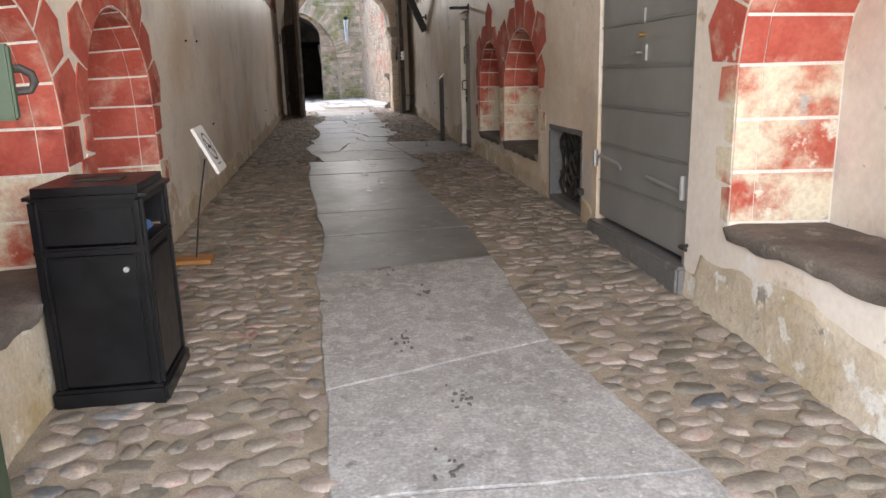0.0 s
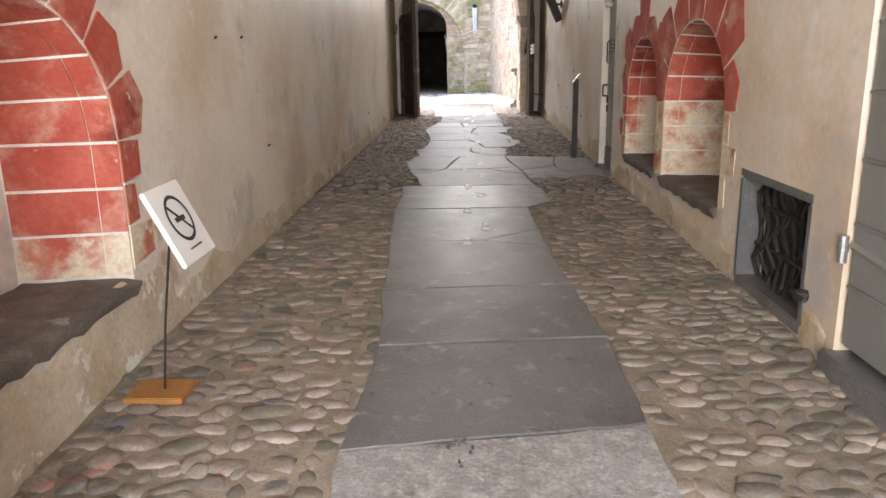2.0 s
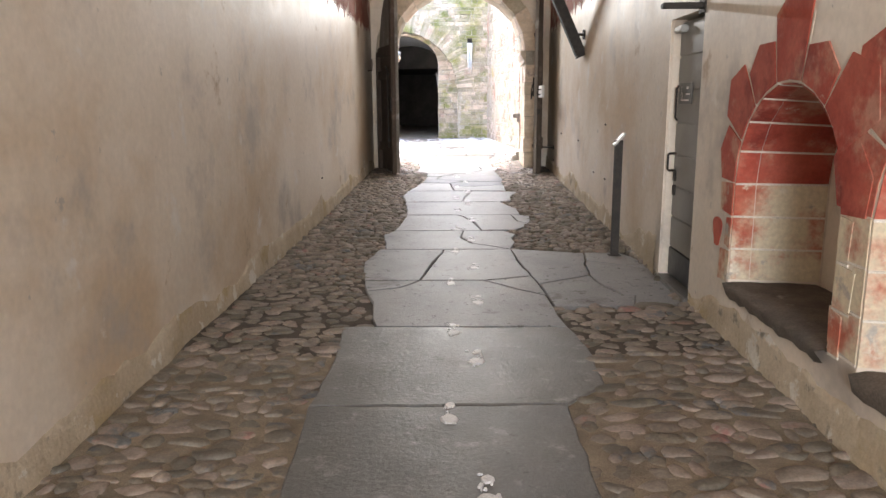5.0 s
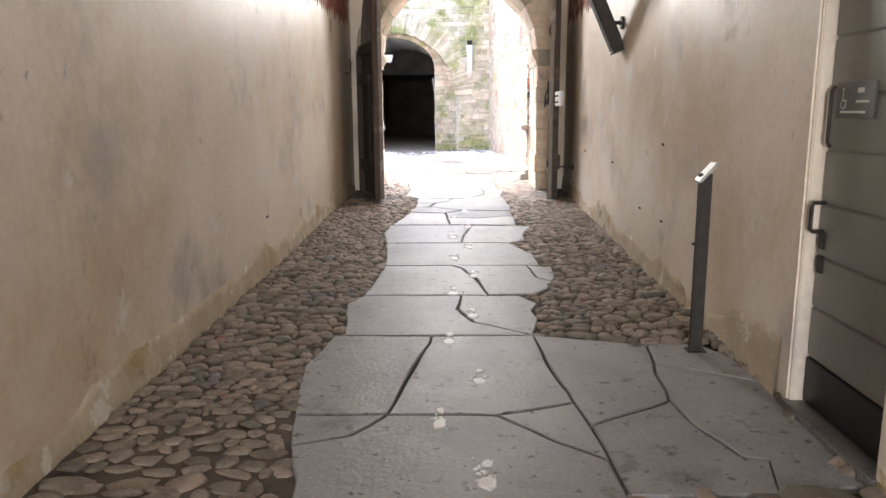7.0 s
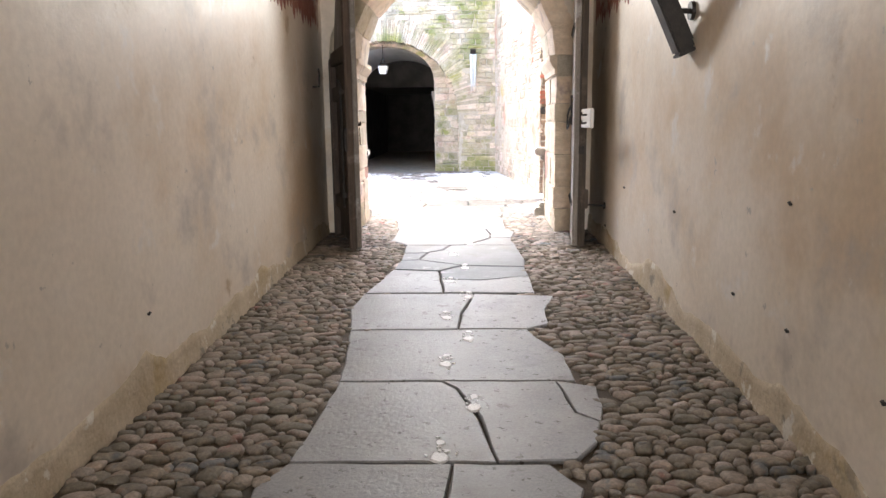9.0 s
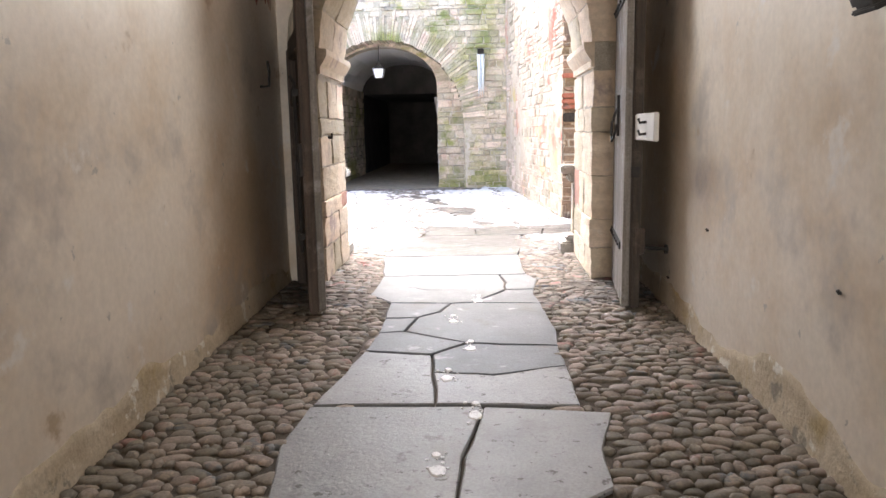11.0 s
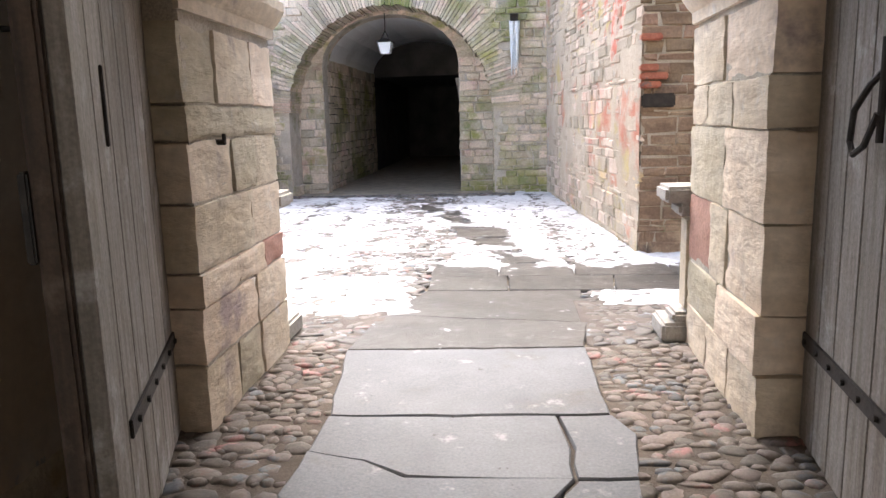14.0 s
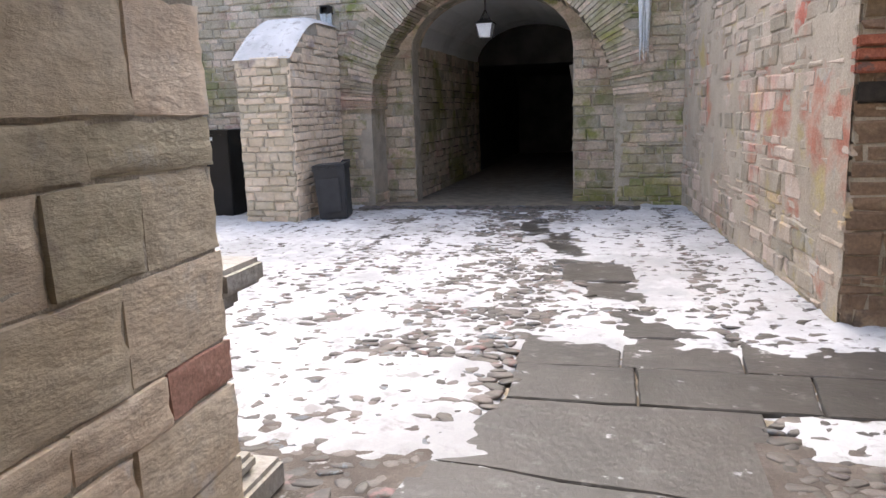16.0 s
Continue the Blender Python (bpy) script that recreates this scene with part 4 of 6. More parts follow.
# painted tongues under the vault near the gate
for place, nm in ((left, "painted_frieze"), (right, "painted_frieze")):
    root = thing(nm, place(17, 3.2, 0), "red painted frieze with pointed tongues", "wall painting", kind="structure")
    bm = bmesh.new()
    y = 13.2
    rng = random.Random(8)
    while y < 19.1:
        w, d = 0.13, rng.uniform(0.1, 0.2)
        zb = 3.13 - d
        prism(bm, [(y, 3.52), (y, zb + 0.08), (y + w / 2, zb), (y + w - 0.02, zb + 0.08), (y + w - 0.02, 3.52)], place, 0.002, -0.004)
        y += w
    part("tongue", bm, FADED_RED, root)

# ---- litter bin ----
def litter_bin():
    x0, x1, y0, y1 = -1.225, -0.79, 3.05, 3.52
    z = ground_z(3.4) - 0.012
    root = thing("litter_bin", ((x0 + x1) / 2, (y0 + y1) / 2, z), "black plastic litter bin with a lid and blue liner, beside wall", "litter bin")
    part("plinth", one_box(x0 - 0.015, x1 + 0.015, y0 - 0.015, y1 + 0.015, z, z + 0.09, 0.015), BLACK_PLASTIC, root)
    part("body", one_box(x0 + 0.02, x1 - 0.02, y0 + 0.02, y1 - 0.02, z + 0.08, z + 0.68, 0.02), BLACK_PLASTIC, root)
    part("door", one_box(x0 + 0.05, x1 - 0.05, y0 + 0.002, y0 + 0.03, z + 0.1, z + 0.66, 0.006), BLACK_PLASTIC, root)
    part("side_panel", one_box(x1 - 0.03, x1 - 0.004, y0 + 0.06, y1 - 0.06, z + 0.1, z + 0.64, 0.006), BLACK_PLASTIC, root)
    for a in (x0 + 0.02, x1 - 0.02):
        for b in (y0 + 0.02, y1 - 0.02):
            part("corner_post", one_box(a - 0.022, a + 0.022, b - 0.022, b + 0.022, z + 0.08, z + 0.9, 0.014, None, 3), BLACK_PLASTIC, root)
    part("collar", one_box(x0 - 0.004, x1 + 0.004, y0 - 0.004, y1 + 0.004, z + 0.665, z + 0.7, 0.01), BLACK_PLASTIC, root)
    part("front_fascia", one_box(x0 + 0.04, x1 - 0.04, y0 + 0.006, y0 + 0.03, z + 0.71, z + 0.86, 0.006), BLACK_PLASTIC, root)
    part("back_fascia", one_box(x0 + 0.04, x1 - 0.04, y1 - 0.03, y1 - 0.006, z + 0.71, z + 0.86, 0.006), BLACK_PLASTIC, root)
    part("wall_fascia", one_box(x0 + 0.006, x0 + 0.03, y0 + 0.04, y1 - 0.04, z + 0.71, z + 0.86, 0.006), BLACK_PLASTIC, root)
    bm = bmesh.new()
    rows = []
    for i in range(13):
        a = y0 + 0.045 + (y1 - y0 - 0.09) * i / 12
        rows.append([bm.verts.new((x1 - 0.05 - 0.04 * k - 0.006 * math.sin(i * 2.3 + k), a, z + 0.69 + (-0.01, 0.035, 0.045, 0.02)[k] + 0.004 * math.sin(i * 1.7 + k))) for k in range(4)])
    for u, w in zip(rows, rows[1:]):
        for k in range(3):
            bm.faces.new((u[k], u[k + 1], w[k + 1], w[k]))
    part("liner", bm, BIN_BLUE, root, "crumpled blue plastic liner")
    lid = part("lid", one_box(x0 - 0.02, x1 + 0.02, y0 - 0.02, y1 + 0.02, z + 0.86, z + 0.945, 0.035, None, 4), BLACK_PLASTIC, root)
    part("ash_plate", one_box(x0 + 0.12, x1 - 0.12, y0 + 0.18, y1 - 0.18, z + 0.943, z + 0.952, 0.003), IRON, lid, "dark perforated stub plate")
    bm = bmesh.new()
    rod(bm, [(x1 - 0.09, y0 + 0.006, z + 0.6), (x1 - 0.09, y0 - 0.008, z + 0.6)], 0.012, 10)
    part("lock", bm, STEEL, root, "round steel lock")
    return root


litter_bin()


# ---- no-smoking sign ----
def no_smoking_sign():
    z = ground_z(5.1) + 0.022
    root = thing("no_smoking_sign", (-1.02, 5.1, z), "white no-smoking sign on a thin rod with an orange wooden base", "sign")
    part("base", one_box(-1.145, -0.895, 5.0, 5.2, z, z + 0.03, 0.005), SIGN_WOOD, root, "orange wooden base plate")
    bm = bmesh.new()
    rod(bm, [(-1.005, 5.1, z + 0.02), (-0.95, 5.06, 0.62), (-0.86, 4.98, 0.99)], 0.0055)
    part("rod", bm, IRON, root, "thin black rod")
    ax = Vector((0.0, 1.0, 0.01)).normalized()
    up = Vector((-0.14, -0.04, 0.29))
    up = (up - ax * up.dot(ax)).normalized()
    nrm = ax.cross(up)
    m = Matrix((ax, up, nrm)).transposed().to_4x4()
    m.translation = Vector((-0.837, 5.04, 1.05))
    board = part("board", one_box(-0.165, 0.165, -0.162, 0.162, -0.01, 0.01, 0.004, m), WHITE_PANEL, root, "white sign board")
    bm = bmesh.new()
    k = 28
    ring = [[bm.verts.new(m @ Vector((r * math.cos(i * math.tau / k), 0.015 + r * math.sin(i * math.tau / k), 0.0125))) for i in range(k)] for r in (0.1, 0.084)]
    for i in range(k):
        bm.faces.new((ring[0][i], ring[0][(i + 1) % k], ring[1][(i + 1) % k], ring[1][i]))
    part("ring", bm, BLACK_INK, board, "dark prohibition ring")
    t = m @ Matrix.Translation((0, 0.015, 0)) @ Matrix.Rotation(radians(-45), 4, "Z")
    part("slash", one_box(-0.086, 0.086, -0.006, 0.006, 0.0115, 0.0135, 0, t), BLACK_INK, board)
    t = m @ Matrix.Translation((0, 0.015, 0))
    part("cigarette", one_box(-0.045, 0.04, -0.012, 0.008, 0.0115, 0.015, 0, t), BLACK_INK, board)
    part("writing", one_box(-0.06, 0.06, -0.115, -0.108, 0.0115, 0.0125, 0, m), BLACK_INK, board, "small illegible line of writing")
    return root


no_smoking_sign()


# ---- doors in the passage ----
def grey_door():
    a, b, z0, z1 = GREY_DOOR
    root = thing("door_1", (XR, (a + b) / 2, z0), "grey painted metal-clad door with horizontal seams, closed", "door", kind="structure")
    part("leaf", one_box(XR + 0.03, XR + 0.09, a + 0.05, b - 0.02, z0 + 0.06, z1 - 0.04, 0.006), GREY_PAINT, root)
    n = 7
    for i in range(n):
        za = z0 + 0.065 + (z1 - z0 - 0.11) * i / n
        zb = za + (z1 - z0 - 0.11) / n
        part("panel", one_box(XR + 0.018, XR + 0.034, a + 0.06, b - 0.03, za + 0.006, zb - 0.006, 0.005), GREY_PAINT, root)
        part("seam", one_box(XR + 0.01, XR + 0.03, a + 0.055, b - 0.025, zb - 0.008, zb + 0.006, 0.004), GREY_PAINT, root)
    for za, ya, yb in ((z0 + 0.52, b - 0.45, b - 0.03), (z0 + 0.47, a + 0.06, a + 0.6)):
        bm = bmesh.new()
        rod(bm, [(XR + 0.02, ya, za - 0.05), (XR + 0.018, ya + 0.05, za - 0.03), (XR + 0.018, yb, za)], 0.016, 8)
        part("strap_bulge", bm, GREY_PAINT, root)
    part("frame", one_box(XR + 0.004, XR + 0.12, a, a + 0.045, z0 + 0.02, z1, 0.006), GREY_PAINT, root)
    for za in (z0 + 0.5, z0 + 1.75):
        bm = bmesh.new()
        rod(bm, [(XR - 0.012, b - 0.005, za - 0.06), (XR - 0.012, b - 0.005, za + 0.06)], 0.02, 10)
        rod(bm, [(XR - 0.012, b - 0.005, za - 0.008), (XR - 0.012, b - 0.005, za + 0.008)], 0.024, 10)
        part("hinge", bm, STEEL, root, "worn steel hinge knuckle")
        bm = bmesh.new()
        rod(bm, [(XR - 0.008, a + 0.055, za - 0.09), (XR - 0.008, a + 0.055, za + 0.05)], 0.018, 8)
        part("hasp", bm, GREY_PAINT, root)
    yl = a + 0.72
    part("lock_plate", one_box(XR + 0.004, XR + 0.02, yl - 0.06, yl + 0.01, z0 + 1.2, z0 + 1.3, 0.004), STEEL, root, "steel lock plate")
    bm = bmesh.new()
    rod(bm, [(XR + 0.02, yl, z0 + 1.25), (XR - 0.03, yl, z0 + 1.25), (XR - 0.035, yl + 0.02, z0 + 1.25), (XR - 0.035, yl + 0.15, z0 + 1.245)], 0.009)
    part("door_handle", bm, STEEL, root, "steel lever handle")
    bm = bmesh.new()
    rod(bm, [(XR + 0.02, yl, z0 + 1.36), (XR - 0.02, yl, z0 + 1.36)], 0.013, 10)
    part("knob", bm, BRASS, root, "small brass lock")
    part("upper_plate", one_box(XR + 0.006, XR + 0.02, yl - 0.02, yl + 0.02, z0 + 1.43, z0 + 1.52, 0.004), STEEL, root)
    part("bolt_plate", one_box(XR - 0.004, XR + 0.02, yl - 0.1, yl + 0.08, z0 + 1.78, z0 + 1.86, 0.004), STEEL, root)
    part("threshold", one_box(XR - 0.06, XR + 0.2, a - 0.03, b + 0.03, z0 - 0.2, z0 + 0.03, 0.015), SLAB, root, "worn stone threshold")
    bm = bmesh.new()
    rod(bm, [(XR + 0.02, a - 0.03, z0 + 0.16), (XR - 0.05, a - 0.04, z0 + 0.16), (XR - 0.055, a - 0.12, z0 + 0.16)], 0.012)
    part("hook", bm, IRON, root, "black iron hook")
    return root


grey_door()


def hatch():
    a, b, z0, z1 = HATCH
    root = thing("window_1", (XR, (a + b) / 2, z0), "small dark cellar hatch with an old iron grille", "hatch", kind="structure")
    for nm, y0, y1, za, zb in (("lintel", a - 0.02, b + 0.02, z1 - 0.035, z1 + 0.02), ("jamb", a - 0.02, a + 0.03, z0, z1 - 0.035), ("jamb", b - 0.03, b + 0.02, z0, z1 - 0.035), ("sill", a, b, z0 - 0.05, z0 + 0.02)):
        part(nm, one_box(XR - 0.006, XR + 0.14 if nm != "sill" else XR + 0.3, y0, y1, za, zb, 0.008), SLAB, root)
    # panel colour stands in for the dark inside of the cellar
    part("back", one_box(XR + 0.16, XR + 0.2, a, b, z0, z1, 0), UNLIT_STONE, root)
    for i in range(9):
        y = a + 0.07 + (b - a - 0.14) * i / 8
        bm = bmesh.new()
        pts = [(XR + 0.1 + 0.02 * math.sin(k * 1.3 + i), y + 0.03 * math.sin(k * 1.9 + i * 2.2), z0 + (z1 - z0) * k / 10) for k in range(11)]
        rod(bm, pts, 0.014, 7)
        part("bar", bm, IRON, root)
    for zz in (z0 + 0.22, z0 + 0.45):
        bm = bmesh.new()
        rod(bm, [(XR + 0.1, a, zz), (XR + 0.09, (a + b) / 2, zz + 0.02), (XR + 0.1, b, zz)], 0.013, 7)
        part("cross_bar", bm, IRON, root)
    bm = bmesh.new()
    rod(bm, [(XR + 0.02, a - 0.04, 0.53), (XR - 0.06, a - 0.04, 0.535)], 0.028, 9)
    rod(bm, [(XR - 0.05, a - 0.04, 0.53), (XR - 0.06, a - 0.15, 0.54)], 0.012, 8)
    tagged(part("wall_hook", bm, IRON), "short rusty iron door stop in the wall", "hook")


hatch()


def toilet_door():
    a, b, z0, z1 = WC_DOOR
    xf = XR + 0.07
    root = thing("door_2", (XR, (a + b) / 2, z0), "grey painted plank door with a black kick plate, closed", "door", kind="structure")
    part("leaf", one_box(xf + 0.012, xf + 0.06, a + 0.02, b - 0.02, z0 + 0.02, z1 - 0.02, 0.004), GREY_PAINT, root)
    n = 7
    for i in range(n):
        za = z0 + 0.24 + (z1 - z0 - 0.27) * i / n
        zb = za + (z1 - z0 - 0.27) / n
        part("plank", one_box(xf, xf + 0.02, a + 0.025, b - 0.025, za + 0.004, zb - 0.004, 0.006), GREY_PAINT, root)
    part("kick_plate", one_box(xf - 0.004, xf + 0.016, a + 0.025, b - 0.025, z0 + 0.02, z0 + 0.235, 0.003), BLACK_PLASTIC, root, "black kick plate")
    part("frame", one_box(XR + 0.01, XR + 0.13, b - 0.02, b + 0.02, z0, z1 + 0.02, 0.006), PLASTER, root, "cream painted frame")
    part("threshold", one_box(XR - 0.03, XR + 0.2, a - 0.02, b + 0.02, z0 - 0.12, z0 + 0.012, 0.01), SLAB, root)
    sign = part("door_sign", one_box(xf - 0.008, xf + 0.002, 10.985, 11.285, 1.745, 1.895, 0.002), material("sign_grey", (0.12, 0.125, 0.13), (0.15, 0.155, 0.16), 5, 0.5, bump=0), root, "dark grey toilet sign with a white wheelchair symbol")
    xs = xf - 0.009
    bm = bmesh.new()
    for k in range(14):
        t0, t1 = radians(-200 + 18 * k), radians(-200 + 18 * (k + 1))
        c = (11.225, 1.805)
        v = [bm.verts.new((xs, c[0] + r * math.cos(t), c[1] + r * math.sin(t))) for r, t in ((0.022, t0), (0.022, t1), (0.016, t1), (0.016, t0))]
        bm.faces.new(v)
    for y0, y1, za, zb in ((11.227, 11.235, 1.82, 1.855), (11.205, 11.231, 1.815, 1.822), (11.200, 11.208, 1.79, 1.822), (11.225, 11.238, 1.86, 1.873)):
        v = [bm.verts.new((xs, y, z)) for y, z in ((y0, za), (y1, za), (y1, zb), (y0, zb))]
        bm.faces.new(v)
    part("wheelchair_symbol", bm, WHITE_PANEL, sign, "white wheelchair symbol")
    bm = bmesh.new()
    for y0, y1, za, zb in ((11.065, 11.115, 1.85, 1.87), (11.025, 11.125, 1.81, 1.82), (11.045, 11.245, 1.767, 1.777)):
        v = [bm.verts.new((xs, y, z)) for y, z in ((y0, za), (y1, za), (y1, zb), (y0, zb))]
        bm.faces.new(v)
    part("writing", bm, WHITE_PANEL, sign, "small white lines of writing")
    bm = bmesh.new()
    rod(bm, [(xf, b - 0.07, 1.37), (xf - 0.05, b - 0.07, 1.37), (xf - 0.06, b - 0.07, 1.36), (xf - 0.06, b - 0.07, 1.25), (xf - 0.05, b - 0.07, 1.24), (xf, b - 0.07, 1.24)], 0.009)
    part("door_handle", bm, IRON, root, "black D-shaped pull handle")
    for za in (1.09, 1.2):
        part("lock_plate", one_box(xf - 0.012, xf + 0.004, b - 0.1, b - 0.05, za - 0.04, za + 0.04, 0.004), IRON, root)
    bm = bmesh.new()
    rod(bm, [(xf - 0.01, b - 0.08, 1.62), (xf - 0.025, b - 0.08, 1.64), (xf - 0.025, b - 0.08, 1.86), (xf - 0.01, b - 0.08, 1.88)], 0.008)
    part("bolt_bar", bm, IRON, root)
    part("closer_body", one_box(xf - 0.06, xf, b - 0.22, b - 0.04, z1 - 0.1, z1 - 0.05, 0.01), STEEL, root, "steel door closer")
    lamp = thing("wall_bracket", (XR, 10.64, 2.37), "narrow dark metal bar sticking out above the door", "wall bracket")
    part("arm", one_box(XR - 0.27, XR - 0.01, 10.6, 10.68, 2.36, 2.395, 0.006), IRON, lamp)
    part("foot_plate", one_box(XR - 0.012, XR + 0.01, 10.58, 10.7, 2.33, 2.43, 0.004), IRON, lamp)


toilet_door()


def info_post():
    x, y = 1.755, 12.15
    z = ground_z(y) - 0.03
    root = thing("information_post", (x, y, z), "slim dark metal post with a slanted steel plate on top", "post")
    part("post", one_box(x - 0.035, x + 0.035, y - 0.02, y + 0.02, z, 1.43, 0.004), IRON, root)
    m = pose(x, y - 0.01, 1.435, 0, 0, 0) @ Matrix.Rotation(radians(-48), 4, "Y")
    part("plate", one_box(-0.07, 0.07, -0.05, 0.05, -0.006, 0.01, 0.003, m), STEEL, root, "bright slanted steel plate")
    part("foot", one_box(x - 0.06, x + 0.06, y - 0.05, y + 0.05, z, z + 0.035, 0.004), IRON, root)


info_post()


def wall_beam():
    root = thing("wall_floodlight", (XR, 15.4, 2.55), "long dark metal floodlight trough on a wall bracket", "wall lamp")
    m = Matrix.Translation((1.7, 15.4, 2.8)) @ Matrix.Rotation(radians(-24.6), 4, "Y")
    part("trough", one_box(-0.065, 0.05, -0.08, 0.08, -0.5, 0.62, 0.012, m), IRON, root)
    part("back_rib", one_box(0.05, 0.07, -0.04, 0.04, -0.45, 0.55, 0.006, m), IRON, root)
    part("end_cap", one_box(-0.07, 0.055, -0.085, 0.085, -0.52, -0.5, 0.006, m), IRON, root)
    bm = bmesh.new()
    rod(bm, [(1.78, 15.4, 2.6), (1.93, 15.4, 2.6)], 0.018)
    rod(bm, [(1.925, 15.4, 2.6), (1.952, 15.4, 2.6)], 0.06, 12)
    part("bracket", bm, IRON, root, "round wall bracket")


wall_beam()

# iron pegs and nail stubs in the plaster; most stand in for dark blotches
for x, y, z, s in ((XL, 6.96, 1.83, 1), (XL, 7.51, 1.85, 1), (XL, 8.02, 1.04, 1), (XL, 14.12, 0.9, 1), (XR, 15.62, 1.24, -1),
                   (XR, 13.69, 0.92, -1), (XR, 12.88, 0.89, -1), (XR, 13.75, 1.51, -1), (XR, 14.39, 0.93, -1), (XR, 17.33, 1.26, -1), (XR, 18.23, 0.77, -1)):
    bm = bmesh.new()
    rod(bm, [(x - s * 0.02, y, z), (x + s * 0.008, y, z), (x + s * 0.014, y, z + 0.012)], 0.008, 7)
    tagged(part("wall_peg", bm, IRON), "short iron stub in the plaster wall, standing in for pegs and dark blotches", "peg", "pegs in the wall")

bm = bmesh.new()
prism(bm, [(10.1 + 0.07 * math.cos(a) * (1 + 0.3 * math.sin(a * 3)), 0.98 + 0.11 * math.sin(a) * (1 + 0.2 * math.cos(a * 2))) for a in (k * math.tau / 14 for k in range(14))], right, 0.002, -0.004)
tagged(part("paint_remnant", bm, RED), "small remnant of red paint on the plaster", "wall painting", kind="structure")

# ---- green gate leaf at the entrance ----
def green_leaf():
    root = thing("green_gate_leaf", (-1.0, 1.5, 0.06), "green painted gate leaf with a padlock hasp, standing open", "gate")
    m = Matrix.Translation((-0.97, 2.02, 0)) @ Matrix.Rotation(radians(4), 4, "Z")
    for i in range(6):
        y1 = -0.19 * i
        part("board", one_box(-0.045, 0.0, y1 - 0.187, y1, ground_z(1.5) + 0.06, 3.1, 0.006, m), GREEN, root)
    part("ledge", one_box(-0.08, -0.045, -1.12, -0.02, 0.5, 0.64, 0.006, m), GREEN, root)
    part("ledge", one_box(-0.08, -0.045, -1.12, -0.02, 2.2, 2.34, 0.006, m), GREEN, root)
    hasp = part("hasp_plate", one_box(-0.005, 0.17, 0.0, 0.03, 1.41, 1.6, 0.006, m), GREEN, root, "green metal hasp plate")
    bm = bmesh.new()
    rod(bm, [m @ Vector(p) for p in ((0.1, 0.04, 1.535), (0.18, 0.04, 1.54), (0.205, 0.04, 1.525), (0.21, 0.04, 1.505), (0.2, 0.04, 1.485), (0.1, 0.04, 1.475))], 0.011)
    part("shackle", bm, IRON, hasp, "dark padlock shackle")
    bm = bmesh.new()
    rod(bm, [m @ Vector((-0.03, -0.02, ground_z(1.9) - 0.02)), m @ Vector((-0.03, -0.02, 0.4))], 0.012)
    part("drop_bolt", bm, IRON, root)


green_leaf()

# ---- gate leaves ----
def gate_leaf(free, hinge, out, label, tall_free):
    """A plank leaf from its hinge to its free edge; out: the side of the weathered outer face."""
    f, h = Vector((*free, 0)), Vector((*hinge, 0))
    d = (f - h)
    w = d.length
    d.normalize()
    nrm = Vector((-d.y, d.x, 0)) * out
    z0 = ground_z(18.2) + 0.03
    m = Matrix((d, nrm, Vector((0, 0, 1)))).transposed().to_4x4()
    m.translation = Vector((h.x, h.y, z0))
    root = thing("gate_leaf", (h.x, h.y, z0), label, "gate leaf", "gate leaves")
    n = 6

    def head(u):
        s = 1 - u / w
        return 2.05 + 1.15 * math.sqrt(max(0.0, 1 - s * s))
    rng = random.Random(int(free[0] * 100))
    for i in range(n):
        u0, u1 = w * i / n, w * (i + 1) / n - 0.006
        bm = bmesh.new()
        c = [(u0, -0.025), (u1, -0.025), (u1, 0.03), (u0, 0.03)]
        dz = rng.uniform(0, 0.02)
        hexa(bm, [m @ Vector((u, v, dz)) for u, v in c] + [m @ Vector((u, v, head(min(u + 0.02, w)))) for u, v in c])
        bevelled(bm, 0.005, 1)
        part("plank", bm, WOOD, root)
    # stile along the free edge and ledges on the inner side
    part("stile", one_box(w - 0.1, w + 0.02, -0.1, -0.031, 0.0, 3.15, 0.012, m), DARK_WOOD, root)
    part("lining", one_box(0.01, w - 0.004, -0.031, -0.0255, 0.02, 2.05, 0.002, m), DARK_WOOD, root, "dark brown inner boarding")
    part("stile", one_box(0.0, 0.12, -0.1, -0.031, 0.0, 2.1, 0.012, m), DARK_WOOD, root)
    for z in (0.35, 1.6, 2.0):
        part("ledge", one_box(0.12, w - 0.1, -0.09, -0.031, z, z + 0.16, 0.01, m), DARK_WOOD, root)
    for z in (0.42, 2.3):
        strap = part("strap_hinge", one_box(-0.02, w * 0.82, 0.03, 0.042, z, z + 0.065, 0.003, m), IRON, root, "black iron strap hinge")
        for i in range(6):
            bm = bmesh.new()
            u = 0.06 + i * w * 0.14
            rod(bm, [m @ Vector((u, 0.04, z + 0.032)), m @ Vector((u, 0.054, z + 0.032))], 0.012, 7)
            part("nail_head", bm, IRON, strap)
    return root, m, w


leaf_l, ml, wl_ = gate_leaf((-0.71, 18.1), (-1.1, 19.32), 1, "weathered grey oak gate leaf with iron bolts, standing open", 3.2)
bm = bmesh.new()
rod(bm, [ml @ Vector((wl_ - 0.2, -0.12, 0.45)), ml @ Vector((wl_ - 0.2, -0.12, 1.75)), ml @ Vector((wl_ - 0.2, -0.15, 1.8))], 0.014)
bolt = part("drop_bolt", bm, IRON, leaf_l, "long black iron drop bolt")
for z in (0.55, 1.1, 1.65):
    part("bolt_keeper", one_box(wl_ - 0.235, wl_ - 0.165, -0.14, -0.09, z, z + 0.05, 0.004, ml), IRON, bolt)
part("lock_case", one_box(wl_ - 0.09, wl_ + 0.025, -0.125, -0.1, 1.05, 1.3, 0.006, ml), IRON, leaf_l, "iron lock plate")
